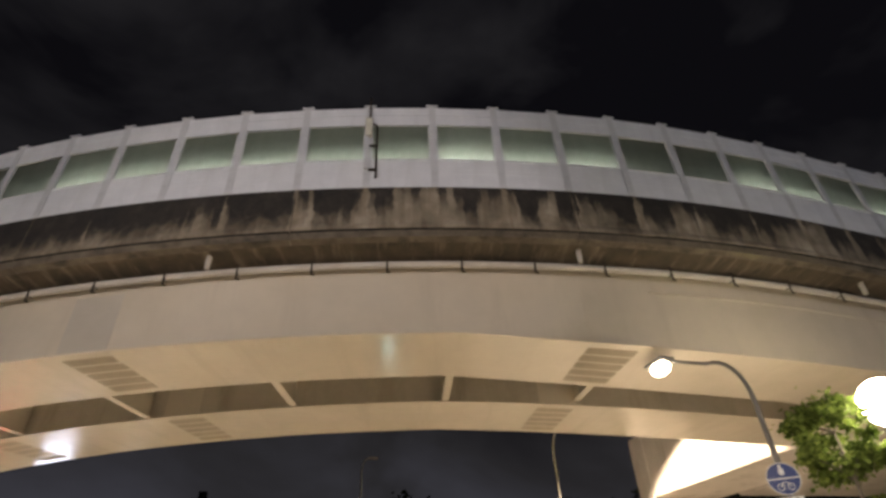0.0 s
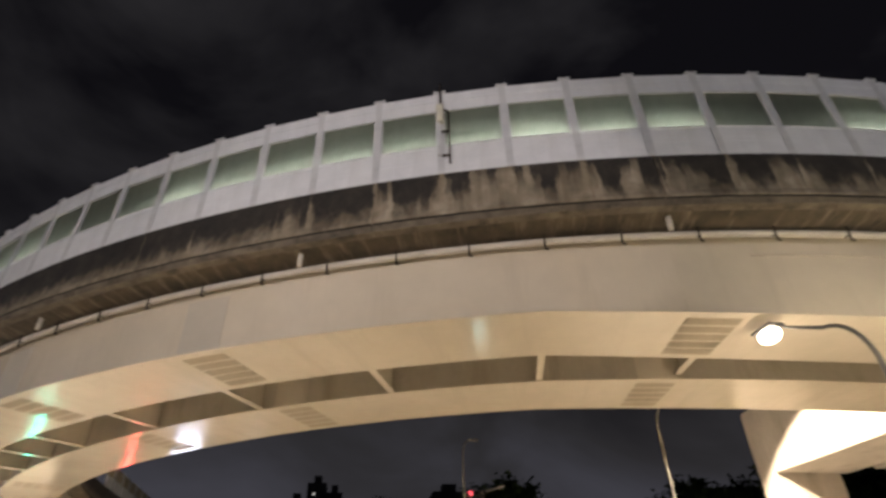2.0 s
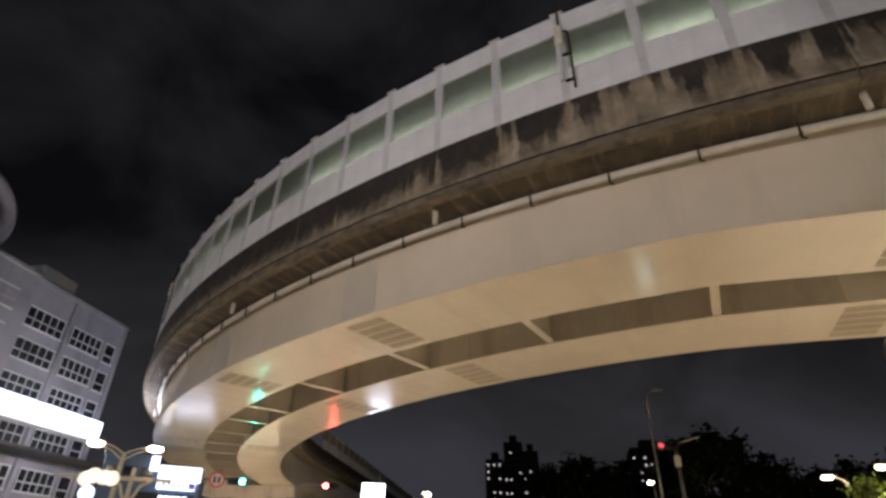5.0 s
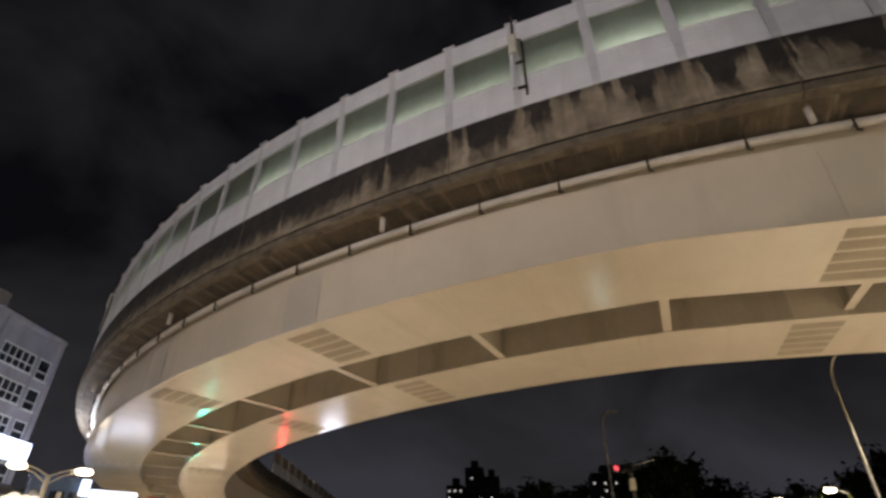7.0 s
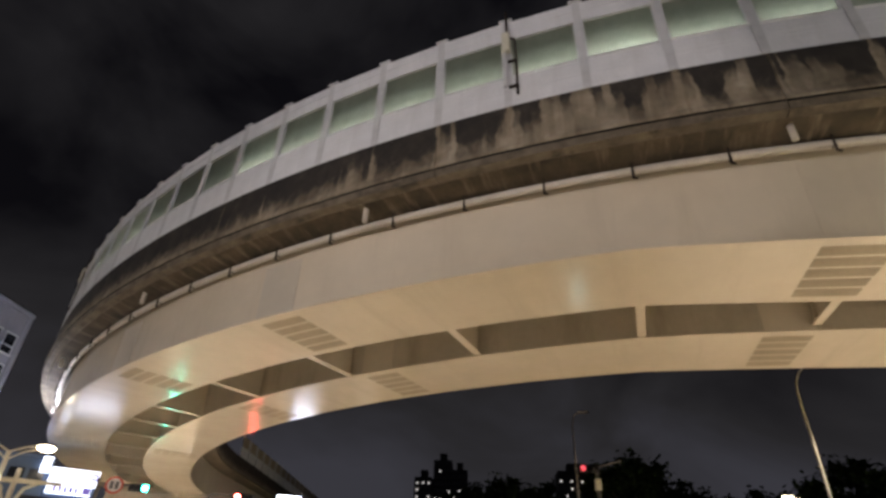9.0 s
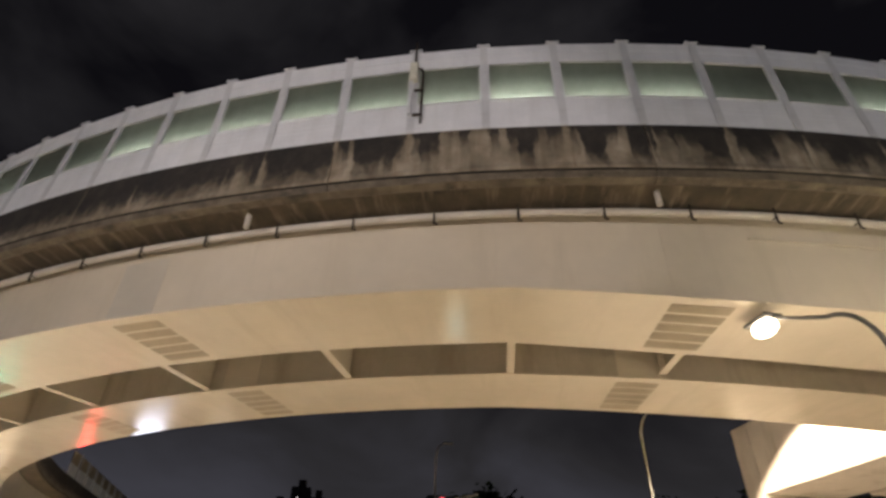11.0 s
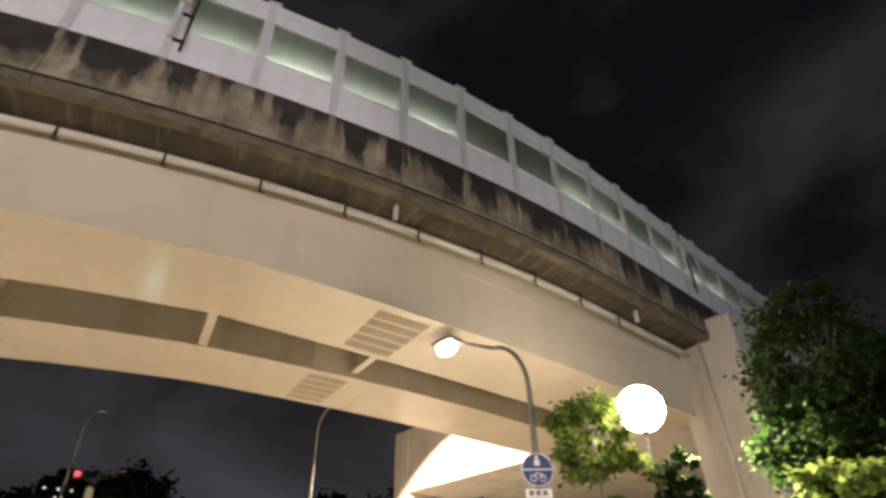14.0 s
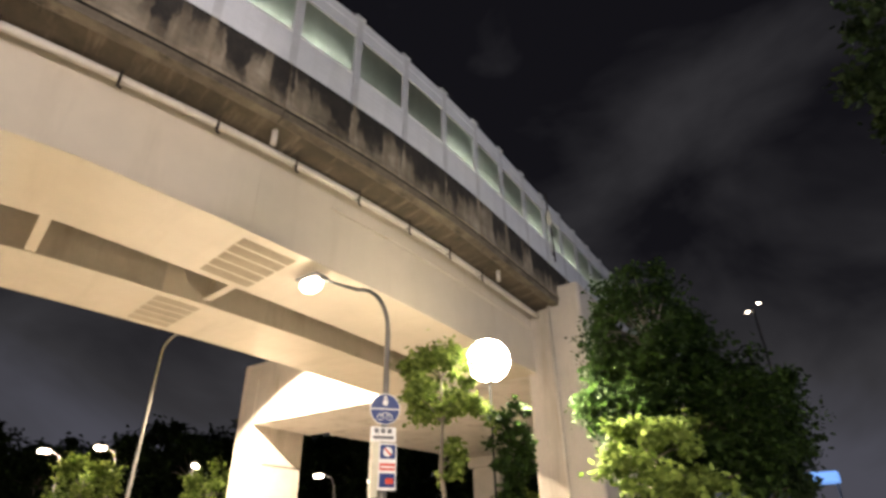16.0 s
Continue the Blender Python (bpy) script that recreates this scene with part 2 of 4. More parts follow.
M_PIPE = surface("white_pvc_pipe", (0.50, 0.45, 0.37), (0.64, 0.59, 0.50), 0.45, 0.0, 1.5, 30.0, 0.05, "Object", ((0.40, 0.34, 0.26), (0.8, 0.8, 0.8)))
M_BRACKET = surface("rusty_dark_steel", (0.03, 0.025, 0.02), (0.07, 0.05, 0.035), 0.7, 0.5, 6.0, 50.0, 0.2)
M_BOX = surface("cream_box_paint", (0.50, 0.48, 0.38), (0.62, 0.60, 0.48), 0.5, 0.0, 5.0, 40.0, 0.1)
M_GALV = surface("galvanised_pole", (0.13, 0.125, 0.115), (0.20, 0.19, 0.172), 0.55, 0.3, 4.0, 50.0, 0.06)
M_ASPHALT = surface("asphalt", (0.045, 0.045, 0.046), (0.075, 0.074, 0.072), 0.85, 0.0, 0.6, 70.0, 0.4)
M_PAVE = surface("pale_bounce_concrete", (0.26, 0.25, 0.23), (0.36, 0.34, 0.31), 0.85, 0.0, 0.8, 40.0, 0.3)
M_BARK = surface("grey_bark", (0.10, 0.085, 0.065), (0.22, 0.19, 0.15), 0.9, 0.0, 5.0, 30.0, 0.5, "Object", None, (1, 1, 0.25))
# leaf colours carry the lamplight: bright where lamps reach, darker where unlit
M_LEAF_LIT = leaf_material("lamplit_green_leaf", (0.075, 0.115, 0.02), (0.17, 0.225, 0.05))
M_LEAF_DIM = leaf_material("dim_green_leaf", (0.009, 0.020, 0.005), (0.027, 0.052, 0.010))
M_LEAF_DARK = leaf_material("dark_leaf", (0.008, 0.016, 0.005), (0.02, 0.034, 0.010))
M_FACADE = surface("white_tile_facade", (0.20, 0.20, 0.235), (0.30, 0.30, 0.34), 0.6, 0.0, 0.4, 20.0, 0.08, "Object", ((0.17, 0.165, 0.175), (0.6, 0.6, 0.1)))
M_GLASSDARK = surface("dark_window_glass", (0.012, 0.014, 0.018), (0.025, 0.028, 0.033), 0.12, 0.0, 1.0, 5.0, 0.0)
M_FRAME = surface("aluminium_frame", (0.55, 0.55, 0.57), (0.66, 0.66, 0.68), 0.45, 0.1, 4.0, 40.0, 0.05)
M_TOWER = surface("far_tower_wall", (0.03, 0.03, 0.032), (0.05, 0.05, 0.052), 0.8, 0.0, 0.05, 1.0, 0.0)
M_BLUE = surface("sign_blue", (0.006, 0.026, 0.14), (0.009, 0.034, 0.18), 0.35, 0.0, 3.0, 40.0, 0.02)
M_WHITE = surface("sign_white", (0.68, 0.68, 0.68), (0.78, 0.78, 0.78), 0.4, 0.0, 3.0, 40.0, 0.02)
M_RED = surface("sign_red", (0.50, 0.05, 0.03), (0.60, 0.07, 0.04), 0.4, 0.0, 3.0, 40.0, 0.02)
M_GREYTXT = surface("sign_grey_print", (0.10, 0.10, 0.11), (0.15, 0.15, 0.16), 0.5, 0.0, 3.0, 40.0, 0.02)
M_GREEN = surface("sign_green", (0.005, 0.13, 0.04), (0.008, 0.17, 0.05), 0.4, 0.0, 3.0, 40.0, 0.02)
M_BLACK = surface("black_housing", (0.012, 0.012, 0.013), (0.02, 0.02, 0.022), 0.5, 0.0, 5.0, 40.0, 0.05)
M_POLEBLACK = surface("matt_black_pole", (0.008, 0.008, 0.008), (0.014, 0.014, 0.014), 0.95, 0.0, 5.0, 40.0, 0.02)
M_LED_WARM = glow("lamp_lens_warm", (1.0, 0.86, 0.60), 16.0)
M_LED_FAR = glow("far_lamp_lens", (1.0, 0.86, 0.62), 12.0)
M_BAND = glow("lit_sign_band", (0.70, 0.80, 1.0), 4.5)
M_SIG_GREEN = glow("signal_green_lens", (0.02, 1.0, 0.62), 160.0)
M_SIG_PALE = glow("signal_pale_lens", (0.55, 1.0, 0.88), 60.0)
M_SIG_DIM = glow("dim_signal_red_lens", (1.0, 0.10, 0.12), 1.6)
M_SIG_RED = glow("signal_red_lens", (1.0, 0.05, 0.04), 160.0)
M_BOXLIT = glow("lit_box_face", (0.78, 0.86, 1.0), 10.0)
M_BOARD = glow("lit_board_face", (0.80, 0.88, 1.0), 3.2)
M_ROUND = glow("round_lamp_face", (1.0, 0.93, 0.74), 1.2)
M_COOLDISC = glow("cool_round_lamp", (0.68, 0.82, 1.0), 2.0)
M_PURPLE = glow("purple_sign_face", (0.16, 0.12, 0.42), 0.8)
M_BLUEWALL = surface("blue_grey_wall", (0.05, 0.085, 0.15), (0.08, 0.125, 0.21), 0.6, 0.0, 0.5, 12.0, 0.05)
M_CREAMPOLE = surface("cream_pole_paint", (0.60, 0.53, 0.38), (0.72, 0.65, 0.48), 0.45, 0.0, 3.0, 40.0, 0.05)
M_CANOPY = glow("canopy_light", (0.22, 0.48, 1.0), 0.55)
M_WINLIT = glow("lit_window", (1.0, 0.95, 0.86), 1.1)

# ---- mesh helpers ----


class Shape:
    """Collects faces of one mesh, with optional UVs in metres."""

    def __init__(self):
        self.v, self.f, self.uv = [], [], []

    def quad(self, a, b, c, d, uv=None):
        n = len(self.v)
        self.v += [tuple(a), tuple(b), tuple(c), tuple(d)]
        self.f.append((n, n + 1, n + 2, n + 3))
        self.uv.append(uv or ((0, 0), (1, 0), (1, 1), (0, 1)))

    def box(self, x0, x1, y0, y1, z0, z1, m=None):
        p = [Vector((x, y, z)) for z in (z0, z1) for y in (y0, y1) for x in (x0, x1)]
        if m is not None:
            p = [m @ q for q in p]
        n = len(self.v)
        self.v += [tuple(q) for q in p]
        for f in ((0, 2, 3, 1), (4, 5, 7, 6), (0, 1, 5, 4), (1, 3, 7, 5), (3, 2, 6, 7), (2, 0, 4, 6)):
            self.f.append(tuple(n + i for i in f))
            self.uv.append(tuple((p[i].x + p[i].y, p[i].z) for i in f))
        return self

    def bevel_box(self, x0, x1, y0, y1, z0, z1, b=0.01, m=None):
        bm = bmesh.new()
        bmesh.ops.create_cube(bm, size=1.0)
        for q in bm.verts:
            q.co = Vector(((x0 + x1) / 2 + q.co.x * (x1 - x0), (y0 + y1) / 2 + q.co.y * (y1 - y0), (z0 + z1) / 2 + q.co.z * (z1 - z0)))
        bmesh.ops.bevel(bm, geom=list(bm.edges), offset=b, segments=1, affect="EDGES")
        n = len(self.v)
        bm.verts.index_update()
        for q in bm.verts:
            self.v.append(tuple(m @ q.co if m is not None else q.co))
        for f in bm.faces:
            self.f.append(tuple(n + q.index for q in f.verts))
            self.uv.append(tuple((q.co.x + q.co.y, q.co.z) for q in f.verts))
        bm.free()
        return self

    def tube(self, pts, radii, sides=10, caps=True):
        pts = [Vector(p) for p in pts]
        if isinstance(radii, (int, float)):
            radii = [radii] * len(pts)
        rings, up = [], Vector((0.13, 0.31, 0.94)).normalized()
        length = 0.0
        for i, p in enumerate(pts):
            d = (pts[min(i + 1, len(pts) - 1)] - pts[max(i - 1, 0)]).normalized()
            if abs(d.dot(up)) > 0.95:
                up = Vector((0.9, 0.3, 0.1)).normalized()
            a = d.cross(up).normalized()
            b = d.cross(a)
            up = -b if (-b).dot(up) > 0 else b
            up = up.normalized()
            if i:
                length += (p - pts[i - 1]).length
            n = len(self.v)
            for k in range(sides):
                w = 2 * math.pi * k / sides
                self.v.append(tuple(p + radii[i] * (math.cos(w) * a + math.sin(w) * b)))
            rings.append((n, length))
        for (n0, l0), (n1, l1) in zip(rings, rings[1:]):
            for k in range(sides):
                k2 = (k + 1) % sides
                self.f.append((n0 + k, n1 + k, n1 + k2, n0 + k2))
                self.uv.append(((k / sides, l0), (k / sides, l1), ((k + 1) / sides, l1), ((k + 1) / sides, l0)))
        if caps:
            for n, order in ((rings[0][0], 1), (rings[-1][0], -1)):
                ring = tuple(n + k for k in range(sides))[::order]
                self.f.append(ring)
                self.uv.append(tuple((0.0, 0.0) for _ in ring))
        return self

    def sweep(self, section, stations, place, closed=True):
        """section: list of (offset, height); stations: path lengths; place(s, offset, height) -> point."""
        acc = [0.0]
        m = len(section)
        for i in range(m):
            a, b = section[i](0) if callable(section[i]) else section[i], section[(i + 1) % m]
            b = b(0) if callable(b) else b
            acc.append(acc[-1] + math.hypot(b[0] - a[0], b[1] - a[1]))
        n0 = len(self.v)
        for s in stations:
            for q in section:
                o, h = q(s) if callable(q) else q
                self.v.append(tuple(place(s, o, h)))
        cnt = m if closed else m - 1
        for i in range(len(stations) - 1):
            for k in range(cnt):
                k2 = (k + 1) % m
                self.f.append((n0 + i * m + k, n0 + i * m + k2, n0 + (i + 1) * m + k2, n0 + (i + 1) * m + k))
                s0, s1 = stations[i], stations[i + 1]
                qa, qb = section[k], section[k2]
                ha = (qa(s0) if callable(qa) else qa)
                hb = (qb(s0) if callable(qb) else qb)
                va, vb = ha[1], hb[1]
                if abs(va - vb) < 0.6 * abs(ha[0] - hb[0]):
                    va, vb = va + ha[0] * 0.999, va + hb[0] * 0.999
                self.uv.append(((s0, va), (s0, vb), (s1, vb), (s1, va)))
        if closed:
            last = n0 + (len(stations) - 1) * m
            self.f.append(tuple(n0 + k for k in range(m))[::-1])
            self.uv.append(tuple((0.0, 0.0) for _ in range(m)))
            self.f.append(tuple(last + k for k in range(m)))
            self.uv.append(tuple((0.0, 0.0) for _ in range(m)))
        return self

    def mesh(self, name, material, smooth=False):
        me = bpy.data.meshes.new(name)
        me.from_pydata(self.v, [], self.f)
        layer = me.uv_layers.new(name="UVMap")
        flat = [c for f in self.uv for q in f for c in q]
        layer.data.foreach_set("uv", flat)
        me.materials.append(material)
        if smooth:
            me.polygons.foreach_set("use_smooth", [True] * len(me.polygons))
        me.update()
        return me


def thing(name, at=(0, 0, 0), label="", category="", group="", kind="", turn=0.0):
    ob = new(name)
    ob.empty_display_size = 0.2
    ob.matrix_basis = pose(*at, 0, 0, turn)
    return tagged(ob, label, category, group, kind)


def part(name, shape, material, parent, label="", smooth=False):
    ob = new(name, shape if isinstance(shape, bpy.types.Mesh) else shape.mesh(name, material, smooth))
    ob.parent = parent
    if label:
        ob["label"] = label
    return ob


def solid(name, shape, material, label="", category="", group="", kind="", smooth=False):
    return tagged(new(name, shape.mesh(name, material, smooth)), label, category, group, kind)


# ---- the curved line of the viaduct ----
CX, CY, R0 = 15.412, 56.684, 48.82
POST_STEP = 2.0
Z_TOP, Z_BASE = 15.93, 12.49
Z_SOFFIT = 8.33
S_BEND = -1.5 * R0         # beyond this the line runs straight again


def place(s, rho, z):
    """Point at path length s (measured on the outer barrier line), radius rho, height z. Straight at both ends."""
    if s >= 0:
        return Vector((CX + s, CY - rho, z))
    a = max(s, S_BEND) / R0
    extra = Vector((-math.cos(a), -math.sin(a), 0)) * (S_BEND - s) if s < S_BEND else Vector()
    return extra + Vector((CX + rho * math.sin(a), CY - rho * math.cos(a), z))


def heading(s):
    return max(-1.5, min(0.0, s / R0))


def stations(a, b, step):
    n = max(1, round((b - a) / step))
    return [a + (b - a) * i / n for i in range(n + 1)]


S_MIN, S_MAX = -135.0, 40.0
S_PIER = 5.7


def fall(s, deep):
    """How much lower the soffit lies towards the pier."""
    k = min(1.0, max(0.0, (s + 12.5) / 12.5))
    return deep * k * (2 - k) if k < 1 else deep


# ---- ground ----
g = Shape()
g.quad((-900, -900, 0), (900, -900, 0), (900, 900, 0), (-900, 900, 0), ((0, 0), (1, 0), (1, 1), (0, 1)))
solid("ground", g, M_ASPHALT, "dark asphalt ground of the street under the viaduct", "ground", kind="structure")
# pavement widened out of view, pale so that lamplight bounces to the soffit
g = Shape()
g.bevel_box(-60, 70, -30.0, 62.0, 0.0, 0.15, 0.03)
solid("pavement", g, M_PAVE, "grey concrete pavement, extended unseen to bounce lamplight upward", "pavement", kind="structure")

# ---- deck, slab and girders ----
st = stations(S_MIN, S_MAX, 0.8)
slab = Shape().sweep([(48.70, 11.30), (38.60, 11.30), (38.60, 10.80), (39.75, 10.57), (47.62, 10.57), (48.64, 10.69)], st, place)
solid("deck_slab", slab, M_SLAB, "brown stained concrete deck slab of the curved viaduct", "bridge deck", kind="structure")
deck = Shape().sweep([(48.55, 11.36), (38.80, 11.36), (38.80, 11.304), (48.55, 11.304)], st, place)
solid("road_surface", deck, M_DECK, "dark asphalt road surface on the viaduct deck", "road", kind="structure")

SPLICES = [-0.163, -0.469, -0.652, -0.968, -1.235]
CROSS = [-0.147, -0.2555, -0.376, -0.498, -0.620, -0.736, -0.809, -0.887, -0.966, -1.045, -1.124, -1.203, -1.30, -1.40]


def box_girder(outer, inner, deep, shift, label):
    ob = thing("steel_box_girder", (0, 0, 0), label, "bridge girder", "box girders of the viaduct")
    ss = stations(S_MIN, S_PIER, 0.7)

    def corner(r, z, low):
        return lambda s: (r - fall(s, shift), z - (fall(s, deep) if low else 0.0))
    zb = Z_SOFFIT
    web = Shape().sweep([corner(outer, 10.655, 0), corner(inner, 10.655, 0), corner(inner, zb + 0.03, 1), corner(outer, zb + 0.03, 1)], ss, place)
    part("box_body", web, M_STEEL, ob)
    # thin sheet over the web, coloured darker for the shade of the recess
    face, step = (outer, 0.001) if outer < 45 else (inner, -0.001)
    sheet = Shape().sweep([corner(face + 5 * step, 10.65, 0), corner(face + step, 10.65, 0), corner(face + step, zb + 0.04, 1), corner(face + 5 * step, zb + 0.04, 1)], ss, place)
    part("inner_web_face", sheet, M_RECESS_WEB, ob, "brownish web face between the girders, recess shade in its colour")
    fl = Shape().sweep([corner(outer + 0.06, zb + 0.027, 1), corner(inner - 0.06, zb + 0.027, 1), corner(inner - 0.06, zb - 0.012, 1), corner(outer + 0.06, zb - 0.012, 1)], ss, place)
    part("bottom_flange", fl, M_STEEL, ob)
    rail = Shape().sweep([corner(outer + 0.05, 9.86, 0), corner(outer + 0.003, 9.86, 0), corner(outer + 0.003, 9.80, 0), corner(outer + 0.05, 9.80, 0)], stations(-6.5, S_PIER, 0.7), place)
    part("web_stiffener", rail, M_STEEL, ob)
    for a in SPLICES:
        s0, s1 = (a - 0.0155) * R0, (a + 0.0155) * R0
        two = stations(s0, s1, 0.4)
        z0 = zb - 0.014
        plate = Shape().sweep([corner(outer + 0.014, 10.1, 0), corner(outer + 0.003, 10.1, 0), corner(outer + 0.003, zb + 0.05, 1), corner(outer + 0.014, zb + 0.05, 1)], two, place)
        part("web_splice_plate", plate, M_WEBPLATE if a < -0.2 and outer > 45 else M_STEEL, ob, "painted bolted splice plate on the web")
        w = outer - inner
        for i in range(5):
            r = outer - 0.22 - (w - 0.4) * (i + 0.5) / 5
            strip = Shape().sweep([corner(r + 0.183, z0, 1), corner(r - 0.183, z0, 1), corner(r - 0.183, z0 - 0.009, 1), corner(r + 0.183, z0 - 0.009, 1)], two, place)
            part("soffit_splice_plate", strip, M_SPLICE, ob, "grey-painted bolted splice strip under the flange")
    return ob


box_girder(47.65, 44.85, 0.42, 0.12, "cream painted curved steel box girder under the outer deck edge")
box_girder(42.55, 39.70, 0.20, 0.0, "cream painted curved steel box girder under the inner deck edge")

for a in CROSS:
    s = a * R0
    m = Matrix.Translation(place(s, 0, 0)) @ Matrix.Rotation(heading(s), 4, "Z")
    ob = thing("cross_beam", (0, 0, 0), "cream painted steel cross beam between the box girders", "bridge beam", "cross beams of the viaduct")
    ob.matrix_basis = m
    lo, hi = -44.83, -42.57
    part("web_plate", Shape().box(-0.012, 0.012, lo, hi, 8.405, 10.655), M_STEEL, ob)
    part("bottom_flange", Shape().box(-0.12, 0.12, lo, hi, 8.365, 8.402), M_STEEL, ob)
    for y in (lo + 0.35, hi - 0.35):
        part("gusset_plate", Shape().box(-0.15, -0.014, y - 0.01, y + 0.01, 8.405, 9.3), M_STEEL, ob)

# ---- parapet ----
parapet = thing("parapet", (0, 0, 0), "black-streaked weathered concrete parapet along the viaduct edge", "parapet")
ledge = thing("deck_edge_beam", (0, 0, 0), "brown-stained concrete edge beam under the parapet", "edge beam")
s = POST0 - 2.0 - 8.0 * 15
while s < S_MAX - 1:
    e = min(s + 8.0, S_MAX)
    ss = stations(max(s, S_MIN) + 0.012, e - 0.012, 0.8)
    if e > S_MIN + 1:
        sec = [(48.87, 12.415), (48.64, 12.415), (48.64, 11.306), (48.76, 10.89), (48.92, 10.89), (48.935, 10.95), (48.89, 11.12)]
        part("parapet_segment", Shape().sweep(sec, ss, place), M_STAIN, parapet)
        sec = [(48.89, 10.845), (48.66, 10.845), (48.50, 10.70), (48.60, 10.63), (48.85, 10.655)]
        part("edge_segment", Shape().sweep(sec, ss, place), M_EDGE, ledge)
    s = e
inner_par = Shape().sweep([(38.85, 12.3), (38.60, 12.3), (38.55, 10.9), (38.85, 11.3)], stations(S_MIN, S_MAX, 1.0), place)
solid("inner_parapet", inner_par, M_STAIN, "weathered concrete parapet along the inner deck edge", "parapet")

# ---- noise barrier ----
bay = thing("noise_barrier_bay", (0, 0, 0), "white steel noise barrier bay with a frosted green pane", "noise barrier", "bays of the noise barrier")


def build_bay(ob):
    """Local x runs along the barrier, y inwards, z = 0 on top of the parapet."""
    h = Z_TOP - Z_BASE
    post = Shape()
    post.box(-0.105, 0.105, -0.075, -0.063, -0.07, h - 0.05)
    post.box(-0.085, 0.085, 0.063, 0.075, -0.07, h - 0.05)
    post.box(-0.006, 0.006, -0.063, 0.063, -0.07, h - 0.05)
    p = part("post", post, M_POST, ob, "galvanised steel H post")
    cap = Shape().bevel_box(-0.15, 0.15, -0.11, 0.11, h - 0.048, h + 0.01, 0.012)
    cap.bevel_box(-0.19, -0.10, -0.10, 0.04, h - 0.02, h + 0.035, 0.008)
    cap.bevel_box(0.10, 0.19, -0.10, 0.04, h - 0.02, h + 0.035, 0.008)
    part("post_cap", cap, M_POST, p)
    base = Shape().bevel_box(-0.12, 0.12, -0.047, 0.12, -0.073, -0.055, 0.005)
    part("base_plate", base, M_POST, p)
    x0, x1 = 0.01, POST_STEP - 0.01
    for i in range(2):
        z0 = -0.07 + i * 0.534
        pan = Shape().bevel_box(x0, x1, -0.045, 0.045, z0, z0 + 0.533, 0.006)
        pan.bevel_box(x0 + 0.10, x1 - 0.10, -0.052, -0.043, z0 + 0.15, z0 + 0.35, 0.004)
        part("lower_panel", pan, M_PANEL, ob)
    zt0 = 2.603
    pan = Shape().bevel_box(x0, x1, -0.045, 0.045, zt0, zt0 + 0.407, 0.006)
    part("upper_panel", pan, M_PANEL, ob)
    pan = Shape().bevel_box(x0, x1, -0.045, 0.045, zt0 + 0.409, h - 0.052, 0.006)
    pan.bevel_box(x0 + 0.08, x1 - 0.08, -0.060, -0.044, zt0 + 0.415, zt0 + 0.45, 0.004)
    part("upper_panel", pan, M_PANEL, ob)
    fr = Shape()
    zb, zt = 0.998, 2.60
    fr.box(x0, x1, -0.05, 0.05, zb, zb + 0.05)
    fr.box(x0, x1, -0.05, 0.05, zt - 0.05, zt)
    fr.box(x0, x0 + 0.13, -0.05, 0.05, zb + 0.05, zt - 0.05)
    fr.box(x1 - 0.13, x1, -0.05, 0.05, zb + 0.05, zt - 0.05)
    fr.box(x0 + 0.11, x1 - 0.11, -0.085, -0.051, zt - 0.075, zt - 0.045)
    fr.box(x0 + 0.11, x1 - 0.11, -0.075, -0.051, zb + 0.03, zb + 0.055)
    part("pane_frame", fr, M_PANEL, ob)
    part("pane", Shape().box(x0 + 0.13, x1 - 0.13, -0.006, 0.006, zb + 0.05, zt - 0.05), M_PANE, ob, "frosted translucent pane")


build_bay(bay)


def bay_pose(s):
    a, b = place(s, R0, Z_BASE), place(s + POST_STEP, R0, Z_BASE)
    d = b - a
    return Matrix.Translation(a) @ Matrix.Rotation(math.atan2(d.y, d.x), 4, "Z")


first = True
for k in range(-50, 25):
    m = bay_pose(POST0 + POST_STEP * k)
    if first:
        bay.matrix_basis = m
        first = False
    else:
        copy_thing(bay, m)

# ---- poles with conduit on the barrier ----
mast = thing("lamp_bracket_mast", (0, 0, 0), "dark thin mast with a cream junction box on the barrier", "mast", "masts on the barrier")
part("mast", Shape().tube([(0.03, -0.13, 2.45), (0.03, -0.13, 3.75)], 0.035, 8), M_BRACKET, mast, smooth=True)
jb = part("junction_box", Shape().bevel_box(-0.10, 0.13, -0.24, -0.08, 1.95, 2.72, 0.015), M_BOX, mast, "cream metal junction box")
part("box_lid", Shape().bevel_box(-0.08, 0.11, -0.255, -0.242, 2.0, 2.66, 0.004), M_BOX, jb)
part("conduit", Shape().tube([(0.27, -0.12, 0.25), (0.27, -0.12, 2.3), (0.24, -0.14, 2.45), (0.13, -0.16, 2.5)], 0.035, 8), M_BRACKET, mast, smooth=True)
for z in (0.55, 1.55):
    part("clamp", Shape().box(0.04, 0.31, -0.16, -0.08, z, z + 0.04), M_BRACKET, mast)
part("support_arm", Shape().box(-0.09, 0.0, -0.17, -0.08, 0.6, 2.0), M_POST, mast)
mast.matrix_basis = bay_pose(POST0)
for k in (-12.5, 10.2):
    copy_thing(mast, bay_pose(POST0 + POST_STEP * k))

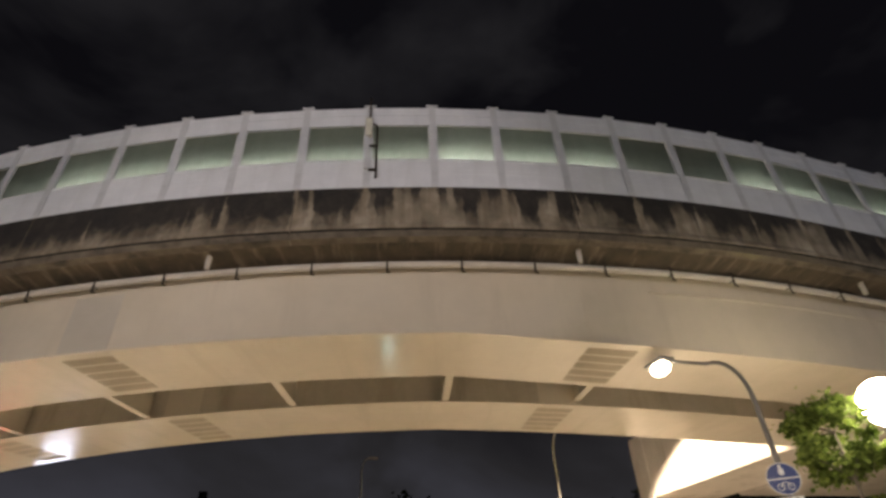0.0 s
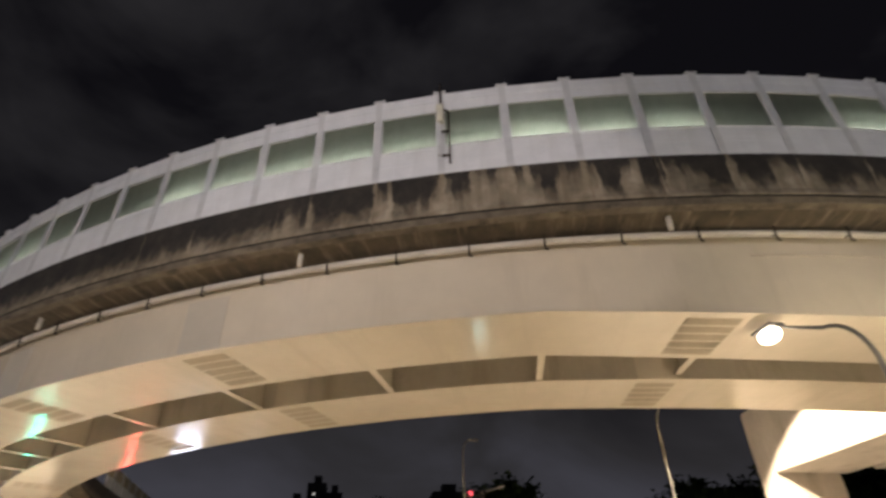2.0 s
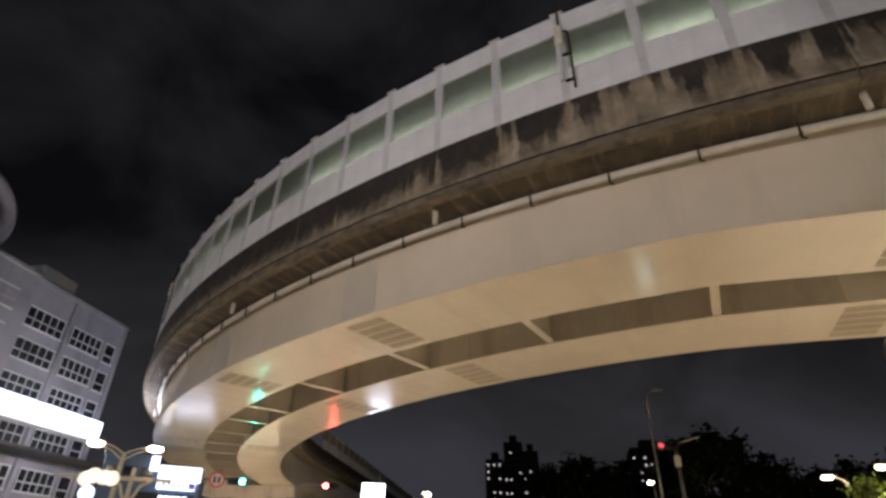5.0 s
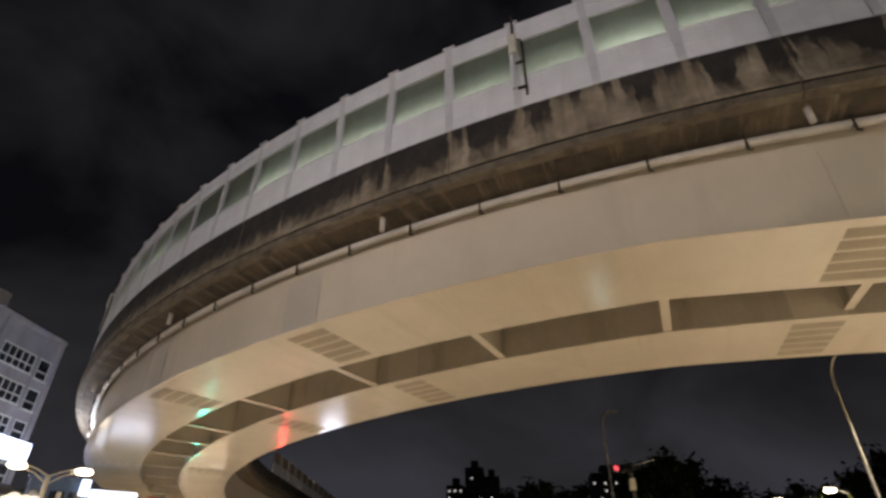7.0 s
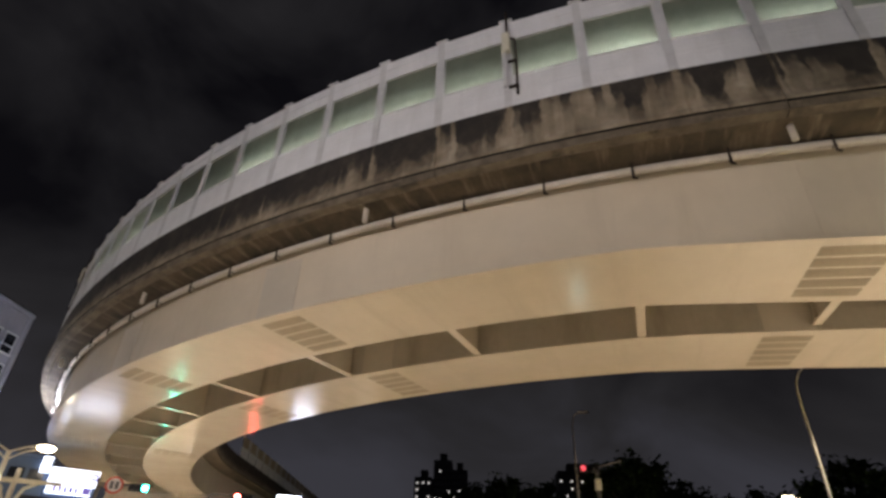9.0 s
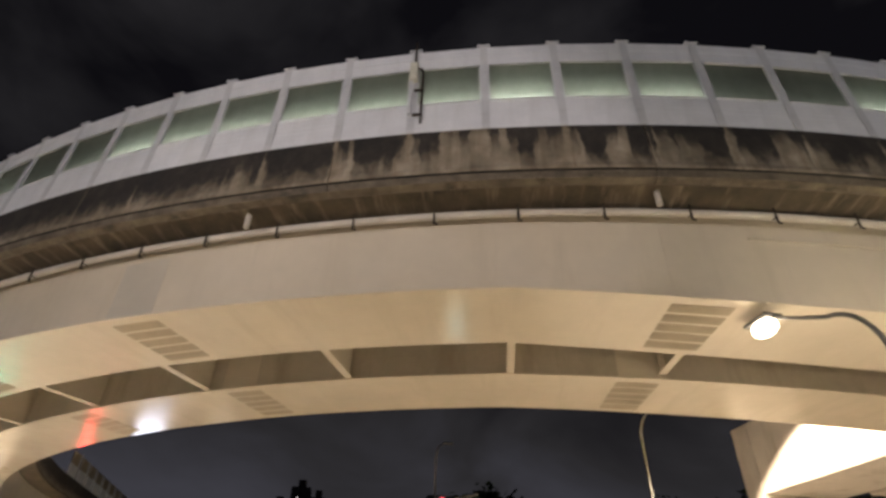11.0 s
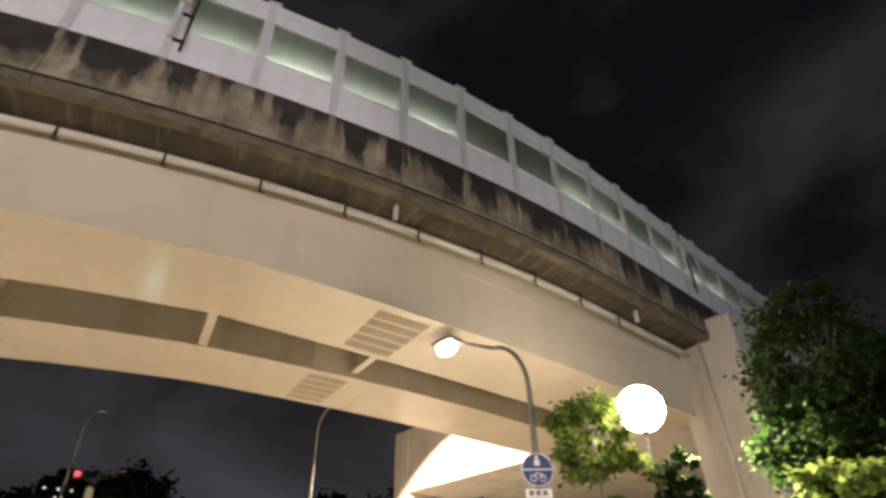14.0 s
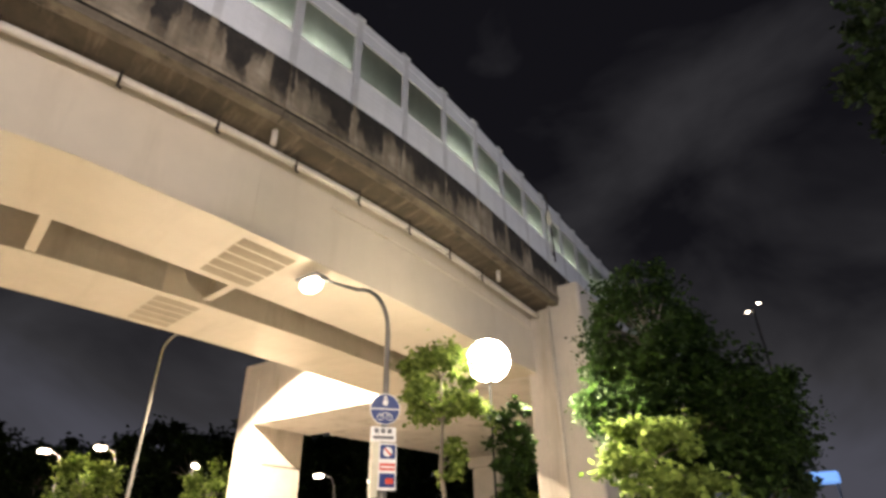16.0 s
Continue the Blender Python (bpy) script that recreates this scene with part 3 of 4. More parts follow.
# ---- drain pipe under the deck edge ----
drain = thing("drain_pipe", (0, 0, 0), "white plastic drain pipe hung along the girder web", "pipe")
pts = [place(s, 47.90 - fall(s, 0.05), 10.36) for s in stations(S_MIN, S_PIER - 0.1, 1.0)]
part("pipe", Shape().tube(pts, 0.10, 12), M_PIPE, drain, smooth=True)
for k in range(-30, 8):
    s = (-0.295 + 0.0436 * k) * R0
    if not S_MIN < s < S_PIER - 0.3:
        continue
    hook = Shape()
    hook.tube([place(s, 48.035, 10.49), place(s, 48.03, 10.2), place(s, 48.02, 10.06), place(s + 0.09, 48.02, 10.03)], [0.022, 0.032, 0.036, 0.03], 6)
    hook.tube([place(s, 48.03, 10.23), place(s, 47.86, 10.235)], 0.016, 6)
    part("hanger", hook, M_BRACKET, drain, "rusty dark steel hanger")

for k in (-17.0, -12.2, -7.3, -2.35, 2.6, 7.35):
    s = (-0.295 + 0.0436 * k) * R0
    ob = thing("drain_outlet", tuple(place(s, 48.30, 10.30)), "short white drain outlet stub under the deck slab", "pipe", "drain outlets")
    part("stub", Shape().tube([(0, 0, -0.06), (0, 0, 0.44)], 0.075, 12), M_PIPE, ob, smooth=True)
    part("collar", Shape().tube([(0, 0, 0.36), (0, 0, 0.43)], 0.105, 12), M_PIPE, ob, smooth=True)

# ---- portal pier and the concrete span behind it ----
pier = thing("portal_pier", (21.0, 17.0, 0), "cream concrete portal pier carrying the viaduct", "bridge pier")
part("near_column", Shape().bevel_box(0, 4.4, -10.1, -7.5, 0.0, 11.55, 0.07), M_CONC, pier)
part("far_column", Shape().bevel_box(0, 4.0, 9.65, 11.0, 0.0, 11.55, 0.07), M_CONC, pier)
part("cross_head", Shape().bevel_box(0.004, 4.39, -7.5, 9.65, 7.96, 11.33, 0.06), M_CONC, pier)
part("end_block", Shape().bevel_box(0.002, 4.392, 1.6, 9.652, 11.25, 11.545, 0.05), M_CONC, pier)
part("column_pipe", Shape().tube([(-0.09, -8.75, 0.1), (-0.09, -8.75, 10.7)], 0.06, 8), M_PIPE, pier, "cream plastic downpipe on the column face", smooth=True)
part("column_joint", Shape().box(1.0, 3.9, 9.635, 9.649, 5.9, 6.0), M_GALV, pier)
span = Shape().bevel_box(0, 36.0, -9.2, 7.2, 8.0, 10.6, 0.1, Matrix.Translation((25.43, 18.6, 0)) @ Matrix.Rotation(radians(-6.0), 4, "Z"))
solid("concrete_box_span", span, M_CONC, "plain concrete box girder span beyond the portal pier", "bridge girder")
ob = thing("concrete_column", (41.0, 22.4, 0), "cream concrete column under the farther span", "bridge pier")
part("shaft", Shape().bevel_box(-0.9, 0.9, -1.2, 1.2, 0, 7.2, 0.08), M_CONC, ob)
part("cap", Shape().bevel_box(-1.1, 1.1, -1.9, 1.5, 7.2, 7.985, 0.08), M_CONC, ob)

for a in (-1.42, -2.1):
    q = place(a * R0, 43.7, 0)
    ob = thing("concrete_column", tuple(q), "cream concrete column under the far bend of the viaduct", "bridge pier", turn=math.degrees(heading(a * R0)))
    part("shaft", Shape().bevel_box(-1.0, 1.0, -1.6, 1.6, 0, 7.3, 0.08), M_CONC, ob)
    part("cap", Shape().bevel_box(-1.2, 1.2, -4.2, 4.2, 7.3, 8.315, 0.08), M_CONC, ob)
inner_bay = thing("inner_barrier_bay", (0, 0, 0), "grey steel barrier bay on the inner edge of the viaduct", "noise barrier", "bays of the inner barrier")
part("post", Shape().box(-0.08, 0.08, -0.08, 0.08, 0.0, 2.0), M_POST, inner_bay)
part("panel", Shape().bevel_box(0.09, 1.99, -0.04, 0.04, 0.05, 0.95, 0.01), M_PANEL, inner_bay)
part("panel", Shape().bevel_box(0.09, 1.99, -0.04, 0.04, 1.0, 1.95, 0.01), M_SPLICE, inner_bay)
done = False
for k in range(-58, -22):
    u = place(POST0 + 2.62 * k, 38.72, 12.3)
    w = place(POST0 + 2.62 * (k + 1), 38.72, 12.3)
    if POST0 + 2.62 * (k - 1) < S_MIN:
        continue
    m = Matrix.Translation(u) @ Matrix.Rotation(math.atan2(w.y - u.y, w.x - u.x), 4, "Z")
    if not done:
        inner_bay.matrix_basis, done = m, True
    else:
        copy_thing(inner_bay, m)

# light strips added low along each bay for the headlights of unseen slow traffic
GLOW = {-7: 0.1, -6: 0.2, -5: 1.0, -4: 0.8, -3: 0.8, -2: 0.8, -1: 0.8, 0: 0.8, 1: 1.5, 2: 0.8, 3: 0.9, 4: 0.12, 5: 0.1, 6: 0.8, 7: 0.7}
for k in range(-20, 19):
    d = bpy.data.lights.new("headlight_glow_strip", "AREA")
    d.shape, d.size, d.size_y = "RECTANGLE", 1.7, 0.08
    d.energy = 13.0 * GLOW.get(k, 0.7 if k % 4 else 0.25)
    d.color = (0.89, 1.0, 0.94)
    ob = new("headlight_glow_strip", d)
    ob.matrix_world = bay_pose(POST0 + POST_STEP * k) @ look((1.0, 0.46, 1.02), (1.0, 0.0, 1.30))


# ---- street lamps ----
def bowl(rx, ry, rz, at):
    """A rounded lens."""
    sh = Shape()
    rings = 8
    pts, rad = [], []
    for i in range(rings + 1):
        w = math.pi * i / rings
        pts.append((at[0], at[1], at[2] + rz * math.cos(w)))
        rad.append(max(0.004, math.sin(w)))
    sh.tube(pts, rad, 16)
    sh.v = [(at[0] + (x - at[0]) * rx, at[1] + (y - at[1]) * ry, z) for x, y, z in sh.v]
    return sh


def street_lamp(foot, turn, watts, label, lens=M_LED_WARM, height=7.6):
    """Tapered pole with a bent arm along local +y and a flat lamp head."""
    ob = thing("street_lamp", (foot[0], foot[1], 0.0), label, "street lamp", "street lamps", turn=turn - 90)
    pts, rad = [(0, 0, 0.0)], [0.085]
    rise = 1.45
    for z in (1.5, 3.0, 4.5, height - rise):
        pts.append((0, 0, z))
        rad.append(0.085 - 0.035 * z / height)
    for i in range(1, 9):
        w = math.pi / 2 * i / 8 * 0.94
        pts.append((0, 1.05 * (1 - math.cos(w)), height - rise + 1.3 * math.sin(w)))
        rad.append(0.048)
    y, z = pts[-1][1], pts[-1][2]
    pts += [(0, y + 0.62, z + 0.30), (0, y + 1.3, z + 0.66)]
    rad += [0.042, 0.038]
    part("pole", Shape().tube(pts, rad, 12), M_GALV, ob, smooth=True)
    part("base_flange", Shape().bevel_box(-0.2, 0.2, -0.2, 0.2, 0, 0.03, 0.01), M_GALV, ob)
    hy, hz = y + 1.27, z + 0.69
    head = Shape().bevel_box(-0.24, 0.24, hy - 0.06, hy + 0.72, hz - 0.02, hz + 0.07, 0.03)
    h = part("lamp_head", head, M_GALV, ob)
    part("lens", bowl(0.22, 0.34, 0.20, (0, hy + 0.33, hz - 0.14)), lens, h, "glowing warm lens")
    if watts:
        m = ob.matrix_basis
        at = m @ Vector((0, hy + 0.33, hz - 0.42))
        forward = m.to_3x3() @ Vector((0, 0.47, -1))
        spot_lamp("street_lamp_beam", at, at + forward, watts, WARM, 128, 0.12, 0.2)
    return ob


for foot, turn, high, watts in STREET_LAMPS:
    street_lamp(foot, turn, watts, "tall grey street lamp with a bent arm and warm light", M_LED_WARM, high)


def globe_lamp(at, height):
    ob = thing("globe_lamp", (at[0], at[1], 0.15), "bright lamp on a slim grey pole, its globe sized to the glare", "street lamp")
    part("pole", Shape().tube([(0, 0, 0), (0, 0, 1.2), (0, 0, height - 0.5)], [0.04, 0.03, 0.024], 10), M_POLEBLACK, ob, smooth=True)
    part("collar", Shape().tube([(0, 0, height - 0.52), (0, 0, height - 0.36)], [0.06, 0.14], 12), M_GALV, ob, smooth=True)
    bm = bmesh.new()
    # radius takes in the glare around the lamp
    bmesh.ops.create_uvsphere(bm, u_segments=20, v_segments=12, radius=0.48)
    bmesh.ops.translate(bm, vec=(0, 0, height), verts=bm.verts)
    me = bpy.data.meshes.new("globe")
    bm.to_mesh(me)
    bm.free()
    me.materials.append(M_GLOBE)
    me.polygons.foreach_set("use_smooth", [True] * len(me.polygons))
    part("globe", me, None, ob, "glowing warm white globe")


M_GLOBE = glow("globe_glass", (1.0, 0.87, 0.62), 68.0)
globe_lamp((10.95, 5.9), 5.2)
# extra spot added beside the globe to brighten the small tree below
spot_lamp("leaf_fill_spot", (11.2, 5.35, 5.1), (11.3, 3.1, 2.7), 6500, (1.0, 0.87, 0.62), 84, 0.3, 0.4)


# ---- signs on the street lamp pole ----
def disc(shape, r, y0, y1, x=0.0, z=0.0, n=28):
    shape.tube([(x, y0, z), (x, y1, z)], r, n)
    return shape


signs = thing("road_sign", (9.02, 7.33, 0.15), "round blue road sign above two small plates on the lamp pole", "road sign", turn=-40.0)
# local -y faces the pavement
d = part("round_plate", disc(Shape(), 0.31, -0.13, -0.118, 0, 3.93), M_BLUE, signs, "round blue plate with a white rim")
rim = Shape()
ring = [(0.302 * math.cos(2 * math.pi * i / 40), -0.135, 3.93 + 0.302 * math.sin(2 * math.pi * i / 40)) for i in range(41)]
rim.tube(ring, 0.009, 6, False)
part("white_rim", rim, M_WHITE, d)
marks = Shape()
marks.box(-0.29, 0.29, -0.137, -0.131, 3.918, 3.942)
part("dividing_line", marks, M_WHITE, d)
marks = Shape()
marks.bevel_box(-0.05, 0.05, -0.136, -0.131, 4.0, 4.12, 0.02)
marks.bevel_box(-0.03, 0.03, -0.136, -0.131, 4.13, 4.19, 0.015)
part("upper_symbol", marks, M_WHITE, d)
marks = Shape()
for x in (-0.09, 0.09):
    pts = [(x + 0.06 * math.cos(2 * math.pi * i / 16), -0.134, 3.77 + 0.06 * math.sin(2 * math.pi * i / 16)) for i in range(17)]
    marks.tube(pts, 0.008, 5, False)
marks.tube([(-0.09, -0.134, 3.77), (-0.03, -0.134, 3.86), (0.06, -0.134, 3.85), (0.09, -0.134, 3.77)], 0.009, 5)
part("lower_symbol", marks, M_WHITE, d)
pl = part("white_plate", Shape().bevel_box(-0.27, 0.24, -0.125, -0.113, 3.30, 3.58, 0.004), M_WHITE, signs, "white supplementary plate with grey print")
marks = Shape()
for x in (-0.2, -0.07, 0.06):
    marks.box(x, x + 0.09, -0.13, -0.126, 3.46, 3.55)
marks.box(-0.22, 0.19, -0.13, -0.126, 3.35, 3.41)
part("print_bars", marks, M_GREYTXT, pl)
pl = part("notice_plate", Shape().bevel_box(-0.10, 0.25, -0.155, -0.14, 2.42, 3.27, 0.006), M_WHITE, signs, "tall notice plate in blue, white and red")
marks = Shape().box(-0.075, 0.225, -0.161, -0.156, 2.98, 3.24)
part("blue_field", marks, M_BLUE, pl)
part("no_entry_symbol", disc(Shape(), 0.09, -0.166, -0.162, 0.075, 3.11, 20), M_WHITE, pl)
bar = Shape().box(-0.085, 0.085, -0.171, -0.167, -0.018, 0.018, Matrix.Translation((0.075, 0, 3.11)) @ Matrix.Rotation(radians(45), 4, "Y"))
part("red_slash", bar, M_RED, pl)
part("red_field", Shape().box(-0.075, 0.225, -0.161, -0.156, 2.77, 2.90), M_RED, pl)
marks = Shape().box(-0.05, 0.2, -0.166, -0.162, 2.815, 2.85)
part("print_bars", marks, M_WHITE, pl)
part("blue_field", Shape().box(-0.075, 0.225, -0.161, -0.156, 2.47, 2.72), M_BLUE, pl)
part("red_mark", Shape().bevel_box(0.04, 0.20, -0.167, -0.162, 2.53, 2.63, 0.02), M_RED, pl)
part("backing_box", Shape().bevel_box(-0.24, -0.09, -0.10, 0.06, 2.3, 3.32, 0.01), M_BOX, signs, "pale metal box strapped to the pole")


# ---- trees ----
def tree(at, height, crowns, leaves, leaf, seed, material, label, stem=0.014, tight=0.55):
    """crowns: one or more (cx, cy, cz, rx, ry, rz) relative to the foot; leaves grow in clumps on twigs that reach into them."""
    rng = random.Random(seed)
    ob = thing("tree", (at[0], at[1], 0.1), label, "tree")
    if not isinstance(crowns, list):
        crowns = [crowns]
    cx, cy, cz, rx, ry, rz = crowns[0]
    trunk = Shape()
    top = Vector((cx * 0.7, cy * 0.7, cz))
    pts = [Vector((0, 0, 0)).lerp(top, k / 5) + Vector((rng.uniform(-.06, .06), rng.uniform(-.06, .06), 0)) * (k > 0) for k in range(6)]
    r0 = 0.03 + height * stem
    trunk.tube(pts, [r0 * (1.15 - 0.16 * k) for k in range(6)], 9)
    bulk = [c[3] * c[4] * c[5] for c in crowns]
    clumps = []
    for i in range(int(26 + leaves / 130)):
        cx, cy, cz, rx, ry, rz = rng.choices(crowns, bulk)[0]
        while True:
            q = Vector((rng.uniform(-1, 1), rng.uniform(-1, 1), rng.uniform(-1, 1)))
            if 0.25 < q.length < 1.0:
                break
        q = q.normalized() * (q.length ** 0.5) * rng.uniform(0.78, 1.08)
        c = Vector((cx + q.x * rx, cy + q.y * ry, cz + q.z * rz))
        clumps.append((c, rng.uniform(0.16, 0.34) * min(rx, rz)))
    for c, r in clumps[::3]:
        start = min(pts[1:], key=lambda q: (q - c).length + max(0.0, q.z - c.z) * 2)
        mid = start.lerp(c, 0.5) + Vector((0, 0, 0.08 * rz))
        trunk.tube([start, mid, c], [r0 * 0.3, r0 * 0.17, r0 * 0.06], 5, False)
    part("trunk", trunk, M_BARK, ob, smooth=True)
    v, f = [], []
    for i in range(leaves):
        c, r = clumps[rng.randrange(len(clumps))]
        d = Vector((rng.gauss(0, 1), rng.gauss(0, 1), rng.gauss(0, 0.8)))
        p = c + d * r * tight
        a = Vector((rng.gauss(0, 1), rng.gauss(0, 1), rng.gauss(0, 0.6) - 0.5)).normalized()
        b = a.cross(Vector((rng.gauss(0, 0.6), rng.gauss(0, 0.6), 1))).normalized()
        n = a.cross(b)
        size = leaf * rng.uniform(0.65, 1.25)
        k = len(v)
        v += [tuple(p), tuple(p + a * size * 0.28 + b * size * 0.30 + n * size * 0.05), tuple(p + a * size * 0.7 + b * size * 0.26 + n * size * 0.04), tuple(p + a * size), tuple(p + a * size * 0.7 - b * size * 0.26 + n * size * 0.04), tuple(p + a * size * 0.28 - b * size * 0.30 + n * size * 0.05)]
        f += [(k, k + 1, k + 2, k + 3), (k, k + 3, k + 4, k + 5)]
    me = bpy.data.meshes.new("crown")
    me.from_pydata(v, [], f)
    me.materials.append(material)
    part("crown", me, None, ob)
    return ob


tree((10.22, 6.56), 6, [(-0.12, 0.2, 4.8, 0.76, 0.84, 1.0), (0.05, -0.02, 3.15, 0.5, 0.5, 0.42), (0.4, -0.5, 4.05, 0.5, 0.5, 0.5)], 5600, 0.135, 3, M_LEAF_LIT, "slender broad-leaved green street tree lit by lamps", 0.006)
tree((12.3, 2.3), 7.5, [(0.0, 0.35, 5.3, 1.3, 1.4, 1.85), (0.2, -0.7, 3.7, 1.3, 1.5, 1.5), (-0.1, 0.7, 4.0, 1.2, 1.3, 1.2)], 30000, 0.12, 9, M_LEAF_DIM, "large dense green tree beside the pier column", 0.014, 0.48)
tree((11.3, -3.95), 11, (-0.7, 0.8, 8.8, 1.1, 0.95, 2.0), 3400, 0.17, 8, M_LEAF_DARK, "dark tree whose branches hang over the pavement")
tree((10.88, 5.42), 5, [(0.0, 0.0, 3.3, 0.45, 0.46, 1.05), (0.0, 0.0, 1.9, 0.5, 0.5, 0.8)], 4200, 0.13, 12, M_LEAF_DIM, "narrow dark green tree at the foot of the pier", 0.008)
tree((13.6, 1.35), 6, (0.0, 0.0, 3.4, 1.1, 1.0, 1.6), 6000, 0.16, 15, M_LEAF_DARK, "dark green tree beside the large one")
# added tree: its bright leaves stand for the lit lower side of the large one
tree((10.95, 2.6), 4.0, [(0.0, 0.1, 2.85, 0.75, 0.95, 0.95), (0.15, -0.5, 2.2, 0.6, 0.7, 0.6)], 5600, 0.145, 18, M_LEAF_LIT, "small bright tree added as the large tree's lamplit lower leaves", 0.012, 0.5)

# lit park trees and lamps beyond the viaduct
for (x, y, h), sd in zip(((17.9, 37.3, 6.9), (22.6, 31.6, 6.3), (33.5, 16.5, 5.0)), (21, 22, 23)):
    tree((x, y), h, (0, 0, h * 0.72, 1.9, 1.9, h * 0.28), 3200, 0.26, sd, M_LEAF_LIT, "small park tree lit green by a lamp")


def park_lamp(at, height, turn, label="far park lamp with a bright warm head"):
    ob = thing("park_lamp", (at[0], at[1], 0), label, "street lamp", "park lamps", turn=turn)
    part("pole", Shape().tube([(0, 0, 0), (0, 0, height - 0.9), (0, 0.25, height - 0.3), (0, 0.9, height)], [0.08, 0.06, 0.05, 0.04], 8), M_GALV, ob, smooth=True)
    head = part("lamp_head", Shape().bevel_box(-0.14, 0.14, 0.85, 1.55, height - 0.02, height + 0.1, 0.03), M_GALV, ob)
    part("lens", Shape().bevel_box(-0.2, 0.2, 0.9, 1.5, height - 0.22, height - 0.025, 0.06), M_LED_FAR, head)


for at, h, turn in (((22.3, 33.4), 6.7, -40), ((27.0, 29.8), 6.5, 0), ((29.2, 27.8), 6.2, 20), ((31.4, 25.2), 5.9, 0), ((39.0, 7.2), 7.6, 0), ((6.42, 43.0), 7.7, 0), ((18.0, 41.0), 7.5, 90), ((20.7, 39.7), 7.9, 90)):
    park_lamp(at, h, turn)
for (x, y), w in (((16.8, 40.4), 700), ((22.4, 33.0), 350), ((19.5, 39.1), 900)):
    point_lamp("park_lamp_light", (x, y, 6.9), w, WARM, 0.2)

# high mast lamp far to the east
ob = thing("mast_lamp", (40.3, 1.5, 0), "tall dark mast with two small white lamps", "street lamp")
part("pole", Shape().tube([(0, 0, 0), (0, 0, 15.6)], [0.16, 0.07], 8), M_BLACK, ob)
for y, z in ((0.35, 15.35), (-0.4, 15.8)):
    part("lamp_head", Shape().bevel_box(-0.10, 0.10, y - 0.10, y + 0.10, z - 0.025, z + 0.025, 0.01), M_LED_FAR, ob)

# ---- dark belt of trees on the horizon ----
rng = random.Random(77)
belt = []
for i in range(3):
    belt.append(tree((0, 0), 12, (0, 0, 8.0, 4.2, 4.2, 4.6), 4200, 0.62, 40 + i, M_LEAF_DARK, "tall dark tree in the night beyond the street", 0.014, 0.46))
    belt[-1]["group"] = "far trees"
spots = []
for i in range(30):
    az = -0.6 + i * 2.6 + rng.uniform(-0.7, 0.7)
    if 6.0 < az < 10.5:
        continue
    tall = 1.20 if az < 6 else 1.34 if az < 18 else 1.06 if az < 29 else 1.2
    spots.append((az, rng.uniform(68, 84), tall * rng.uniform(0.92, 1.06)))
for i, (az, r, k) in enumerate(spots):
    src = belt[i % 3]
    m = pose(r * math.sin(radians(az)), r * math.cos(radians(az)), 0, 0, 0, rng.uniform(0, 360)) @ Matrix.Scale(k * r / 76.0, 4)
    if i < 3:
        src.matrix_basis = m
    else:
        keep = src.scale.copy()
        src.scale = (1, 1, 1)
        c = copy_thing(src, m)
        src.scale = keep


# ---- far towers ----
def tower(at, w, d, h, seed, label):
    rg = random.Random(seed)
    ob = thing("apartment_tower", (at[0], at[1], 0), label, "apartment tower", "far towers")
    part("wall", Shape().box(-w / 2, w / 2, -d / 2, d / 2, 0, h), M_TOWER, ob)
    part("roof_house", Shape().box(-w / 5, w / 5, -d / 4, d / 4, h, h + 4), M_TOWER, ob)
    cols = max(2, int(w / 2.2))
    lit = Shape().box(-0.34, 0.34, -0.08, 0.0, 0, 0.8).mesh("window", M_WINLIT)
    dark = Shape().box(-0.7, 0.7, -0.08, 0.0, 0, 1.4).mesh("window", M_GLASSDARK)
    for fl in range(int(h * 0.35 / 3.2), int(h / 3.2)):
        for c in range(cols):
            win = part("window", lit if rg.random() < 0.3 else dark, None, ob)
            win.location = (-w / 2 + (c + 0.5) * w / cols, -d / 2, fl * 3.2 + 0.9)


tower((-29.3, 299), 8.6, 14, 52, 1, "far dark apartment tower with a few lit windows")
tower((-20, 303), 9.2, 14, 61, 2, "tall far dark apartment tower with lit windows")
tower((-11.3, 300), 7.8, 14, 56, 3, "far dark apartment tower with some lit windows")
tower((44, 285), 17, 14, 54, 4, "broad far dark block with few lit windows")

# ---- traffic signal beyond the viaduct ----


def signal_head(parent, at, lit, horizontal=True):
    x, y, z = at
    body = Shape().bevel_box(x - 0.55, x + 0.55, y - 0.12, y + 0.12, z - 0.2, z + 0.2, 0.03)
    b = part("signal_head", body, M_BLACK, parent)
    for i, mt in enumerate((M_SIG_RED, M_BLACK, M_SIG_GREEN)):
        on = (lit in ("red", "dim red") and i == 0) or (lit in ("green", "pale") and i == 2)
        cx = x + (i - 1) * 0.36
        part("lens", Shape().tube([(cx, y - 0.15, z), (cx, y - 0.122, z)], 0.15, 16), {"pale": M_SIG_PALE, "dim red": M_SIG_DIM}.get(lit, mt) if on else M_BLACK, b)
        part("visor", Shape().tube([(cx, y - 0.36, z + 0.03), (cx, y - 0.123, z + 0.03)], 0.165, 12, False), M_BLACK, b)


